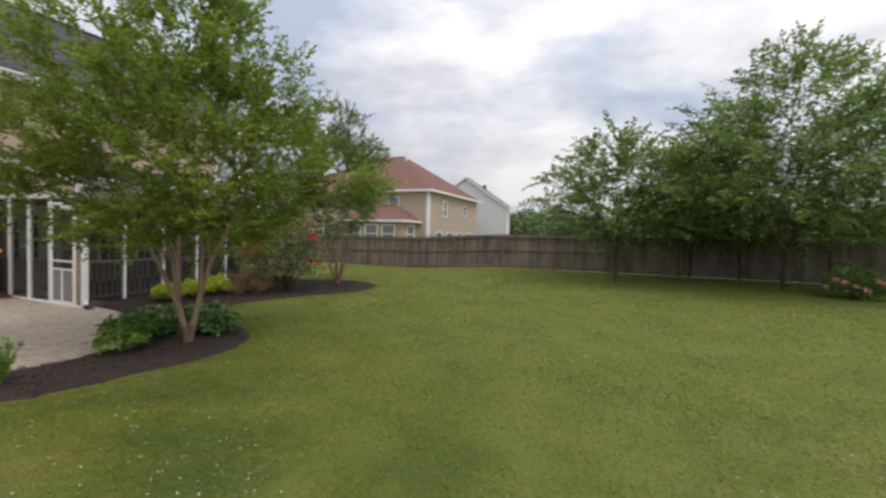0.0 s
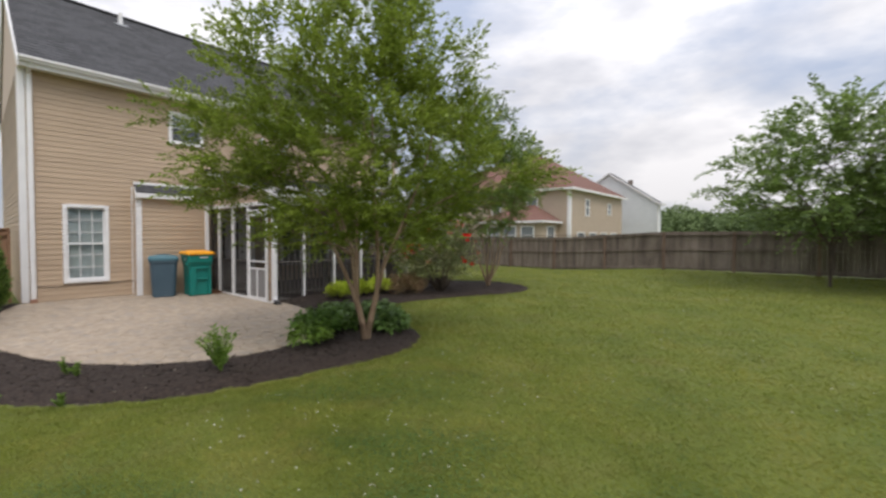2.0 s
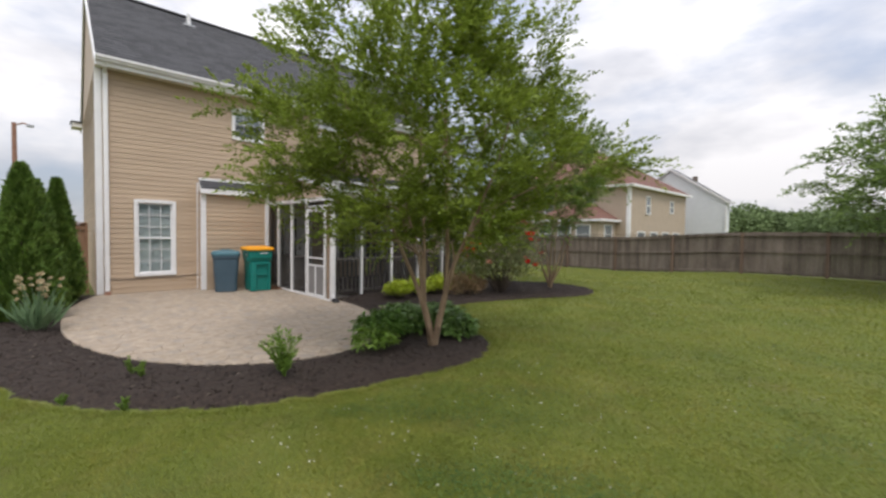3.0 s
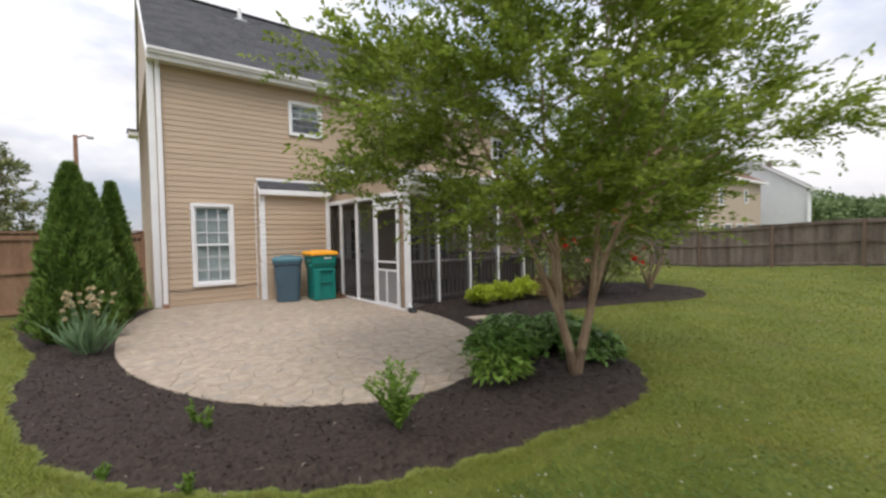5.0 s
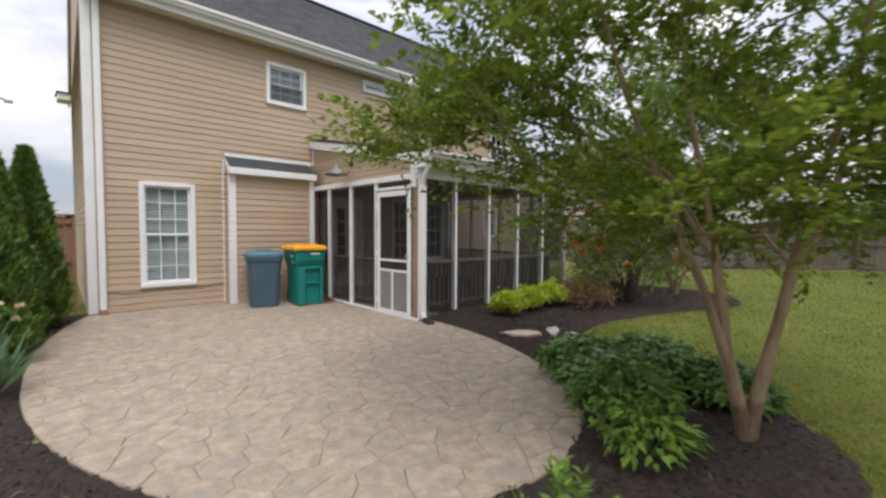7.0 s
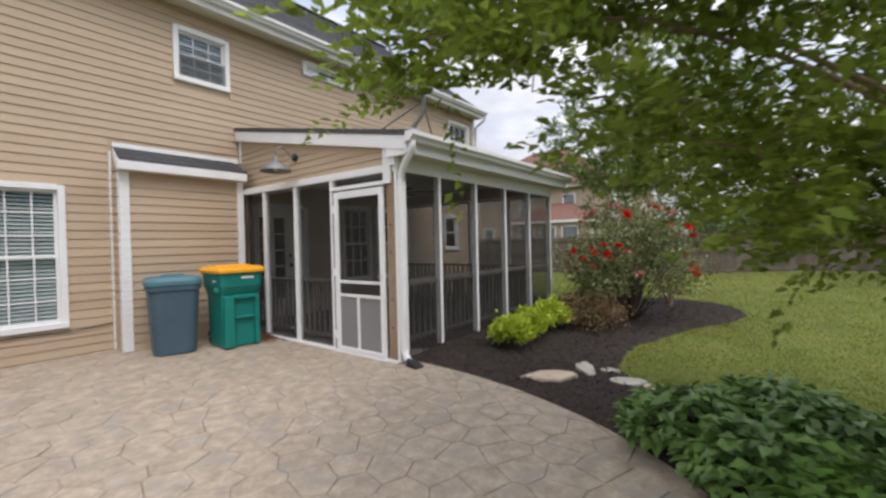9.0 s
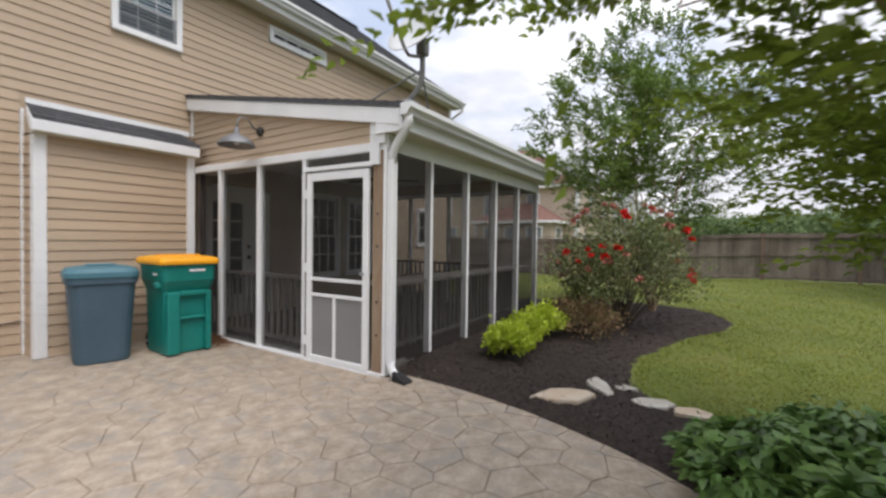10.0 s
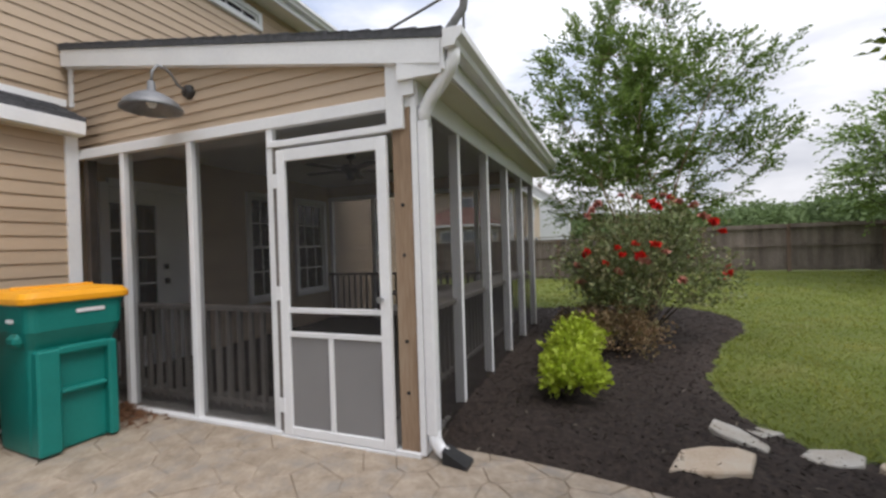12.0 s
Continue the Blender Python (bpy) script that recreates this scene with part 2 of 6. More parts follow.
BIN_GREEN = material("green_plastic", [(0.004, 0.17, 0.145), (0.010, 0.21, 0.175)], 3, 0.42, 0.05, 50)
BIN_YELLOW = material("yellow_plastic", [(0.80, 0.33, 0.008), (0.90, 0.40, 0.015)], 3, 0.42, 0.05, 50)
BLACK = material("black_rubber", [(0.015, 0.015, 0.016), (0.03, 0.03, 0.03)], 6, 0.7, 0.1, 60)
GALV = material("galvanised_steel", [(0.36, 0.37, 0.38), (0.52, 0.53, 0.54)], 9, 0.38, 0.06, 60, metal=0.85)
LAMP_STEEL = material("dull_lamp_steel", [(0.17, 0.172, 0.178), (0.26, 0.263, 0.27)], 9, 0.55, 0.06, 60, metal=0.55)
# mast grey set dark, with the shade on it put into the colour
DISH_POST = material("shaded_mast_grey", [(0.16, 0.155, 0.15), (0.22, 0.215, 0.21)], 8, 0.6, 0.06, 60)
DISH = material("dish_paint", [(0.52, 0.53, 0.53), (0.60, 0.61, 0.61)], 4, 0.5, 0.04, 50)
FAN = material("dark_fan", [(0.025, 0.022, 0.020), (0.045, 0.040, 0.036)], 5, 0.5, 0.05, 60)
BLIND = material("white_blind", [(0.70, 0.73, 0.75), (0.78, 0.80, 0.82)], 4, 0.6, 0.03, 50)
# dark grey that puts the dimness of the rooms into the colour
ROOM = material("room_painted_dim", [(0.10, 0.10, 0.10), (0.14, 0.14, 0.14)], 3, 0.9, 0.0, 40)
TRUNK_POLE = material("rusty_pole", [(0.25, 0.13, 0.09), (0.34, 0.19, 0.13)], 6, 0.8, 0.2, 60)
NEEDLES = material("pine_straw", [(0.11, 0.05, 0.025), (0.20, 0.10, 0.05)], 20, 0.9, 0.3, 90, island=0.4)
GLASS = glass_material("window_glass")
SCREEN = screen_material("insect_screen", 0.26, (0.055, 0.052, 0.051))
SCREEN_PALE = screen_material("pet_screen", 0.66, (0.32, 0.31, 0.305))
SCREEN_WINDOW = screen_material("window_screen", 0.32, (0.13, 0.14, 0.15))


# ---------------- builders ----------------
def part(name, bm, mat, parent=None, label="", smooth=False):
    me = bpy.data.meshes.new(name)
    bmesh.ops.recalc_face_normals(bm, faces=bm.faces)
    bm.to_mesh(me)
    bm.free()
    if smooth:
        me.polygons.foreach_set("use_smooth", [True] * len(me.polygons))
    me.materials.append(mat)
    ob = new(name, me)
    ob.parent = parent
    return tagged(ob, label)


def thing(name, label, category, at=(0, 0, 0), group="", turn=0):
    ob = new(name)
    ob.matrix_basis = pose(*at, 0, 0, turn)
    return tagged(ob, label, category, group)


def box(bm, x0, x1, y0, y1, z0, z1, bevel=0.0):
    v = [bm.verts.new((x, y, z)) for x in (x0, x1) for y in (y0, y1) for z in (z0, z1)]
    fs = [bm.faces.new([v[i] for i in q]) for q in ((0, 1, 3, 2), (4, 6, 7, 5), (0, 4, 5, 1), (2, 3, 7, 6), (0, 2, 6, 4), (1, 5, 7, 3))]
    if bevel:
        edges = {e for f in fs for e in f.edges}
        bmesh.ops.bevel(bm, geom=list(edges), offset=bevel, segments=1, affect="EDGES")
    return bm


def boxes(*dims, bevel=0.0):
    bm = bmesh.new()
    for d in dims:
        box(bm, *d, bevel=bevel)
    return bm


def tube(bm, pts, radii, n=8, cap=True):
    """A skin of rings along a line of points."""
    rings = []
    pts = [Vector(p) for p in pts]
    for i, p in enumerate(pts):
        d = (pts[min(i + 1, len(pts) - 1)] - pts[max(i - 1, 0)]).normalized()
        a = d.orthogonal().normalized() if not rings else (rings[-1][1] - d * rings[-1][1].dot(d)).normalized()
        b = d.cross(a)
        r = radii[i] if hasattr(radii, "__len__") else radii
        rings.append(([bm.verts.new(p + r * (math.cos(6.2832 * k / n) * a + math.sin(6.2832 * k / n) * b)) for k in range(n)], a))
    for (r0, _), (r1, _) in zip(rings, rings[1:]):
        for k in range(n):
            bm.faces.new((r0[k], r0[(k + 1) % n], r1[(k + 1) % n], r1[k]))
    if cap:
        bm.faces.new(rings[0][0][::-1])
        bm.faces.new(rings[-1][0])
    return bm


def lathe(bm, profile, n=24, at=(0, 0, 0)):
    rings = [[bm.verts.new((at[0] + r * math.cos(6.2832 * k / n), at[1] + r * math.sin(6.2832 * k / n), at[2] + z)) for k in range(n)] for r, z in profile]
    for r0, r1 in zip(rings, rings[1:]):
        for k in range(n):
            bm.faces.new((r0[k], r0[(k + 1) % n], r1[(k + 1) % n], r1[k]))
    return bm


def prism(bm, outline, z0, z1):
    lo = [bm.verts.new((x, y, z0)) for x, y in outline]
    hi = [bm.verts.new((x, y, z1)) for x, y in outline]
    bm.faces.new(lo[::-1])
    bm.faces.new(hi)
    for k in range(len(lo)):
        j = (k + 1) % len(lo)
        bm.faces.new((lo[k], lo[j], hi[j], hi[k]))
    return bm


def hull8(bm, pts):
    """A block from eight corners, ordered as box() orders them."""
    v = [bm.verts.new(p) for p in pts]
    for q in ((0, 1, 3, 2), (4, 6, 7, 5), (0, 4, 5, 1), (2, 3, 7, 6), (0, 2, 6, 4), (1, 5, 7, 3)):
        bm.faces.new([v[i] for i in q])
    return bm


def from_arrays(name, verts, size, mat, parent=None, label=""):
    """One mesh of separate faces with `size` corners each; verts in order."""
    verts = np.ascontiguousarray(verts, dtype=np.float32)
    count = len(verts) // size
    me = bpy.data.meshes.new(name)
    me.vertices.add(count * size)
    me.vertices.foreach_set("co", verts.ravel())
    me.loops.add(count * size)
    me.loops.foreach_set("vertex_index", np.arange(count * size, dtype=np.int32))
    me.polygons.add(count)
    me.polygons.foreach_set("loop_start", np.arange(count, dtype=np.int32) * size)
    me.update(calc_edges=True)
    me.materials.append(mat)
    ob = new(name, me)
    ob.parent = parent
    return tagged(ob, label)


def unit(a):
    return a / np.maximum(np.linalg.norm(a, axis=-1, keepdims=True), 1e-9)


def leaf_quads(rng, base, direction, length, width, fold=0.25, flat=0.6):
    """Pointed, folded leaves from base points along directions; flat: how far they lie level."""
    n = len(base)
    d = unit(direction)
    up = unit(rng.normal(0, 1, (n, 3)) * (1 - flat) + np.array((0, 0, 1.0)) * flat)
    side = unit(np.cross(d, up))
    nrm = np.cross(side, d)
    L = length * rng.uniform(0.65, 1.2, (n, 1))
    W = width * rng.uniform(0.7, 1.2, (n, 1)) * 0.5
    mid = base + d * L * 0.45 + nrm * L * 0.06
    tip = base + d * L - nrm * L * 0.10
    v = np.empty((n, 4, 3))
    v[:, 0], v[:, 1], v[:, 2], v[:, 3] = base, mid + side * W + nrm * W * fold, tip, mid - side * W + nrm * W * fold
    return v.reshape(-1, 3)


# ---------------- plan ----------------
WY = 3.75            # rear wall of the house
HX0, HX1 = -3.67, 7.42
HXF = -3.33         # the gable end stands a little askew: its front corner
HXR = -3.50
EAVE = 5.19
RIDGE_Y, RIDGE_Z = 7.55, 8.38
BX0, BX1, BY = -1.66, -0.02, 3.36      # the bump-out
PX1 = 4.30           # far side of the porch
COURSE = 0.115
ASKEW = 0.040        # the porch gable leans away from square towards the house
EY = -0.21           # porch eaves line


def bed_outline():
    """Outer edge of the mulch bed, from the fence round the patio and along the porch."""
    return [(-5.9, 4.2), (-5.6, 2.2), (-5.3, 0.7), (-5.32, -0.9), (-5.2, -2.0), (-5.0, -2.9), (-4.65, -3.55), (-4.2, -4.1), (-3.5, -4.6),
            (-2.8, -4.85), (-1.8, -5.0), (-0.9, -5.06), (-0.43, -4.87), (0.03, -4.52), (0.40, -3.95), (0.68, -3.3), (0.85, -2.6), (1.0, -2.28),
            (1.9, -2.0), (2.9, -2.15), (4.0, -2.5), (5.0, -2.95), (5.8, -3.1), (6.5, -2.9), (7.1, -2.4), (7.3, -1.6), (7.2, -0.6), (6.6, 0.4), (6.0, 4.2)]


def smooth_line(points, steps=6):
    out = []
    p = [np.array(q, float) for q in points]
    for i in range(len(p) - 1):
        a, b, c, d = p[max(i - 1, 0)], p[i], p[i + 1], p[min(i + 2, len(p) - 1)]
        for k in range(steps):
            t = k / steps
            out.append(0.5 * (2 * b + (c - a) * t + (2 * a - 5 * b + 4 * c - d) * t * t + (3 * b - a - 3 * c + d) * t ** 3))
    return np.array(out + [p[-1]])


def signed_distance(points, poly):
    """Distance to a closed outline, positive inside."""
    points = np.asarray(points, float)
    best = np.full(len(points), 1e9)
    inside = np.zeros(len(points), bool)
    for a, b in zip(poly, np.roll(poly, -1, axis=0)):
        ab, ap = b - a, points - a
        t = np.clip((ap @ ab) / max(ab @ ab, 1e-12), 0, 1)
        best = np.minimum(best, np.linalg.norm(ap - t[:, None] * ab, axis=1))
        cross = (a[1] > points[:, 1]) != (b[1] > points[:, 1])
        inside ^= cross & (points[:, 0] < (b[0] - a[0]) * (points[:, 1] - a[1]) / (b[1] - a[1] + 1e-12) + a[0])
    return np.where(inside, best, -best)


def patio_outline(n=48):
    pts = []
    cx, rx = -2.13, 2.33
    for k in range(n + 1):
        a = math.pi + math.pi * k / n
        pts.append((cx + rx * math.cos(a), 3.68 * math.sin(a)))
    pts += [(0.22, 0.6), (0.22, WY)]
    for y in (WY, 3.0, 2.2, 1.4, 0.7):
        pts.append((cx - rx * math.sqrt(1 - (y / 5.1) ** 2), y))
    return np.array(pts)


def ground_z(x, y):
    """The lawn: level by the house, a little lower and higher along the far fence."""
    x, y = np.asarray(x, float), np.asarray(y, float)
    far = np.clip((x - 8) / 8, 0, 1)
    s = np.clip((y + 5) / 6, 0, 1)
    return -0.03 + far * (0.13 - 0.27 * s * s * (3 - 2 * s))


BED = np.vstack([smooth_line(bed_outline())])
rng_edge = np.random.default_rng(5)
BED = BED + rng_edge.normal(0, 0.025, BED.shape)
PATIO = patio_outline()


# ---------------- ground ----------------
def build_ground():
    xs = np.concatenate([[-900, -300, -120, -60, -30], np.arange(-14, 24.1, 0.5), [30, 45, 70, 120, 300, 900]])
    ys = np.concatenate([[-900, -300, -120, -60, -40], np.arange(-28, 14.1, 0.5), [20, 40, 80, 150, 300, 900]])
    X, Y = np.meshgrid(xs, ys, indexing="ij")
    Z = ground_z(X, Y)
    rng = np.random.default_rng(3)
    Z = Z + rng.normal(0, 0.002, Z.shape)
    me = bpy.data.meshes.new("ground")
    ny = len(ys)
    faces = [(i * ny + j, (i + 1) * ny + j, (i + 1) * ny + j + 1, i * ny + j + 1) for i in range(len(xs) - 1) for j in range(ny - 1)]
    me.from_pydata(np.stack([X, Y, Z], -1).reshape(-1, 3).tolist(), [], faces)
    me.polygons.foreach_set("use_smooth", [True] * len(me.polygons))
    me.materials.append(SOIL)
    return tagged(new("ground", me), "mown green lawn with thin straw-coloured patches", "lawn", kind="structure")


def build_mulch():
    step = 0.07
    xs, ys = np.arange(-6.2, 7.7, step), np.arange(-5.3, 4.4, step)
    X, Y = np.meshgrid(xs, ys, indexing="ij")
    P = np.stack([X.ravel(), Y.ravel()], -1)
    d = signed_distance(P, BED)
    dp = signed_distance(P, PATIO)
    z = -0.05 + 0.09 * np.clip(d / 0.22, -0.6, 1)
    z = z + 0.05 * np.exp(-((P[:, 0] + 1.0) ** 2 + (P[:, 1] + 4.3) ** 2) / 0.5)
    z = z + 0.065 * np.clip((P[:, 1] + 0.9) / 0.7, 0, 1) * np.clip((P[:, 0] - 0.25) / 0.5, 0, 1) * (P[:, 0] < PX1 + 0.6)
    z = z * np.clip(1 - np.clip(dp + 0.25, 0, 0.25) / 0.25, 0, 1) + np.maximum(0.009 * (P[:, 1] + 1.5) - 0.012, -0.021) * np.clip((dp + 0.25) / 0.25, 0, 1)
    z = np.where(dp > 0.05, -0.08, z)
    rng = np.random.default_rng(4)
    z = z + rng.normal(0, 0.009, len(z)) * (d > 0)
    z = z.reshape(X.shape)
    ny = len(ys)
    ok = ((d > -0.15) & (dp < 0.2)).reshape(X.shape)
    faces = [(i * ny + j, (i + 1) * ny + j, (i + 1) * ny + j + 1, i * ny + j + 1) for i in range(len(xs) - 1) for j in range(ny - 1)
             if ok[i, j] and ok[i + 1, j] and ok[i, j + 1] and ok[i + 1, j + 1]]
    me = bpy.data.meshes.new("mulch_bed")
    me.from_pydata(np.stack([X, Y, z], -1).reshape(-1, 3).tolist(), [], faces)
    me.polygons.foreach_set("use_smooth", [True] * len(me.polygons))
    me.materials.append(MULCH)
    return tagged(new("mulch_bed", me), "dark brown shredded bark mulch round the patio and porch", "flower bed", kind="structure"), z, xs, ys


ground = build_ground()
mulch, MZ, MXS, MYS = build_mulch()


def bed_z(x, y):
    i = int(np.clip(round((x - MXS[0]) / 0.07), 0, len(MXS) - 1))
    j = int(np.clip(round((y - MYS[0]) / 0.07), 0, len(MYS) - 1))
    return float(MZ[i, j])


def patio_z(y):
    return 0.009 * (y + 1.5)


# ---------------- walls ----------------
def split_spans(a, b, holes):
    """What is left of the span a..b beside the holes."""
    spans = [(a, b)]
    for h0, h1 in holes:
        spans = [s for p, q in spans for s in ((p, min(q, h0)), (max(p, h1), q)) if s[1] - s[0] > 0.01]
    return spans


def wall_block(name, x0, x1, y0, y1, z0, z1, holes, mat, label):
    """A wall along x with openings (x0, x1, z0, z1) through it."""
    bm = bmesh.new()
    cuts = sorted({z0, z1, *(z for h in holes for z in h[2:])})
    for a, b in zip(cuts, cuts[1:]):
        for p, q in split_spans(x0, x1, [h[:2] for h in holes if h[2] < b - 1e-6 and h[3] > a + 1e-6]):
            box(bm, p, q, y0, y1, a, b)
    ob = part(name, bm, mat, None)
    return tagged(ob, label, "wall", kind="structure")


def plank(parent, u0, u1, z0, z1, place, t0=None, t1=None, mat=None):
    """One siding course: thick at its lower edge. place(u, out, z) gives the point."""
    t0, t1 = u0 if t0 is None else t0, u1 if t1 is None else t1
    bm = bmesh.new()
    hull8(bm, [place(u0, 0, z0), place(t0, 0, z1), place(u0, 0.016, z0), place(t0, 0.004, z1),
               place(u1, 0, z0), place(t1, 0, z1), place(u1, 0.016, z0), place(t1, 0.004, z1)])
    return part("siding_plank", bm, mat or SIDING, parent)


WINDOWS = [(-2.99, -2.16, 0.44, 2.23), (-0.83, 0.0, 3.97, 4.79), (1.44, 2.69, 4.70, 4.96), (6.09, 7.10, 3.40, 4.80), (5.82, 6.46, 1.20, 2.16)]
PORCH_OPEN = [(0.42, 1.38, 0.10, 2.12), (2.30, 3.10, 0.62, 2.22), (3.30, 4.12, 0.62, 2.22)]
wall_rear = wall_block("wall_rear", HX0, HX1, WY, WY + 0.16, -0.15, EAVE, WINDOWS + PORCH_OPEN, SIDING, "two-storey rear wall with tan vinyl siding")
wall_gable = tagged(part("wall_gable", prism(bmesh.new(), [(HX0, WY + 0.16), (HX0 + 0.16, WY + 0.16), (HXF + 0.16, 11.35), (HXF, 11.35)], -0.15, EAVE), SIDING),
                    "tan vinyl-sided gable end of the house", "wall", kind="structure")
bm = bmesh.new()
hull8(bm, [(HX0, WY + 0.16, EAVE), (HXR, RIDGE_Y - 0.05, RIDGE_Z - 0.2), (HXF, 11.35, EAVE), (HXR, RIDGE_Y + 0.05, RIDGE_Z - 0.2),
           (HX0 + 0.16, WY + 0.16, EAVE), (HXR + 0.16, RIDGE_Y - 0.05, RIDGE_Z - 0.2), (HXF + 0.16, 11.35, EAVE), (HXR + 0.16, RIDGE_Y + 0.05, RIDGE_Z - 0.2)])
tagged(part("wall_gable_top", bm, SIDING), "tan siding under the gable roof", "wall", kind="structure")
tagged(part("wall_far_end", boxes((HX1 - 0.16, HX1, WY + 0.16, 11.35, -0.15, EAVE)), SIDING), "tan sided end wall of the house", "wall", kind="structure")
tagged(part("wall_front", boxes((HXF, HX1, 11.35, 11.5, -0.15, EAVE)), SIDING), "tan sided front wall of the house", "wall", kind="structure")
# inner floors and walls, their dimness painted on with ROOM
tagged(part("floor_inside", boxes((HXF + 0.16, HX1 - 0.16, WY + 0.16, 11.35, -0.1, 0.05), (HXF + 0.16, HX1 - 0.16, WY + 0.16, 11.35, 2.55, 2.8)), ROOM), "floors inside the house, coloured dark to look dim", "floor", kind="structure")
tagged(part("partition", boxes((HX0 + 0.16, HX1 - 0.16, WY + 1.6, WY + 1.7, 0.05, 2.55), (HX0 + 0.16, HX1 - 0.16, WY + 1.6, WY + 1.7, 2.8, EAVE)), ROOM), "inner walls of the house, coloured dark to look dim", "wall", kind="structure")


def side_rear(u, out, z):
    return (u, WY - out, z)


def side_bump(u, out, z):
    return (u, BY - out, z)


def side_bump_left(u, out, z):
    return (BX0 - out, u, z)


def side_porch(u, out, z):
    return (ASKEW * u - out, u, z)


def porch_under(y):
    """Underside of the porch roof."""
    return 2.50 + 0.186 * y


def side_courses(wall, place, u0, u1, z0, z1, holes):
    z = z0
    while z < z1 - 0.02:
        top = min(z + COURSE, z1)
        for p, q in split_spans(u0, u1, [h[:2] for h in holes if h[2] < top - 0.02 and h[3] > z + 0.02]):
            plank(wall, p, q, z, top, place)
        z = top


# ---------------- windows ----------------
def window(name, x0, x1, z0, z1, y, cols, rows, label, sashes=2, blind=False, screen_low=False):
    """A vinyl window with casing, sashes, muntin bars and panes in a wall that faces -y."""
    w = tagged(new(name), label, "window", kind="structure")
    c = 0.065
    part("casing", boxes((x0 - 0.01, x0 + c, y - 0.045, y + 0.10, z0, z1), (x1 - c, x1 + 0.01, y - 0.045, y + 0.10, z0, z1),
                         (x0 + c, x1 - c, y - 0.045, y + 0.10, z1 - c, z1 + 0.01), bevel=0.006), TRIM, w)
    part("window_sill", boxes((x0 - 0.01, x1 + 0.01, y - 0.055, y + 0.10, z0 - 0.015, z0 + c), bevel=0.008), TRIM, w)
    a, b, lo, hi = x0 + c, x1 - c, z0 + c, z1 - c
    mid = (lo + hi) / 2
    spans = [(lo, hi)] if sashes == 1 else [(lo, mid + 0.015), (mid - 0.015, hi)]
    for k, (s0, s1) in enumerate(spans):
        yy = y - 0.012 + 0.03 * k
        r = 0.032
        sash = part("sash", boxes((a, a + r, yy, yy + 0.028, s0, s1), (b - r, b, yy, yy + 0.028, s0, s1), (a + r, b - r, yy, yy + 0.028, s0, s0 + r), (a + r, b - r, yy, yy + 0.028, s1 - r, s1), bevel=0.003), TRIM, w)
        part("pane", boxes((a + r, b - r, yy + 0.012, yy + 0.016, s0 + r, s1 - r)), GLASS, sash, "clear glass pane").visible_shadow = False
        for i in range(1, cols):
            x = a + (b - a) * i / cols
            part("muntin", boxes((x - 0.008, x + 0.008, yy + 0.003, yy + 0.0115, s0 + r, s1 - r)), TRIM, sash)
        for j in range(1, rows):
            z = s0 + (s1 - s0) * j / rows
            part("muntin", boxes((a + r, b - r, yy + 0.0035, yy + 0.011, z - 0.008, z + 0.008)), TRIM, sash)
    if screen_low:
        part("window_screen", boxes((a, b, y - 0.030, y - 0.028, lo, mid)), SCREEN_WINDOW, w, "grey insect screen on the lower sash")
    if blind:
        z = lo + 0.02
        while z < hi:
            bm = bmesh.new()
            hull8(bm, [(a, y + 0.062, z), (a, y + 0.062, z + 0.003), (a, y + 0.092, z + 0.033), (a, y + 0.092, z + 0.036),
                       (b, y + 0.062, z), (b, y + 0.062, z + 0.003), (b, y + 0.092, z + 0.033), (b, y + 0.092, z + 0.036)])
            part("blind_slat", bm, BLIND, w)
            z += 0.048
    return w


window("window_1", *WINDOWS[0], WY, 3, 3, "white double-hung window with lowered white blinds", blind=True)
window("window_2", *WINDOWS[1], WY, 3, 2, "white double-hung upstairs window with grid panes", screen_low=True, blind=True)
window("window_3", *WINDOWS[2], WY, 4, 1, "long narrow white transom window under the eaves", sashes=1, blind=True)
window("window_4", *WINDOWS[3], WY, 3, 2, "white upstairs window above the porch roof", blind=True)
window("window_7", *WINDOWS[4], WY, 1, 1, "white double-hung window beyond the porch")
window("window_5", *PORCH_OPEN[1], WY, 3, 2, "white window looking out onto the porch")
window("window_6", *PORCH_OPEN[2], WY, 3, 2, "white window looking out onto the porch")

# door from the house to the porch
door = tagged(new("door_1"), "white back door with a divided glass light", "door", kind="structure")
x0, x1, z0, z1 = PORCH_OPEN[0]
part("door_frame", boxes((x0 - 0.06, x0 + 0.03, WY - 0.05, WY + 0.1, z0, z1), (x1 - 0.03, x1 + 0.06, WY - 0.05, WY + 0.1, z0, z1), (x0 + 0.03, x1 - 0.03, WY - 0.05, WY + 0.1, z1 - 0.04, z1 + 0.05), bevel=0.004), TRIM, door)
leaf = part("door_leaf", boxes((x0 + 0.24, x0 + 0.34, WY, WY + 0.045, z0, z1 - 0.04), (x0 + 0.56, x1 - 0.03, WY, WY + 0.045, z0, z1 - 0.04), (x0 + 0.34, x0 + 0.56, WY, WY + 0.045, z0, z0 + 0.35),
                               (x0 + 0.34, x0 + 0.56, WY, WY + 0.045, z1 - 0.20, z1 - 0.04), bevel=0.004), TRIM, door)
side = part("sidelight", boxes((x0 + 0.03, x0 + 0.06, WY, WY + 0.045, z0, z1 - 0.04), (x0 + 0.18, x0 + 0.237, WY - 0.02, WY + 0.045, z0, z1 - 0.04), (x0 + 0.06, x0 + 0.18, WY, WY + 0.045, z0, z0 + 0.35),
                               (x0 + 0.06, x0 + 0.18, WY, WY + 0.045, z1 - 0.20, z1 - 0.04), bevel=0.004), TRIM, door)
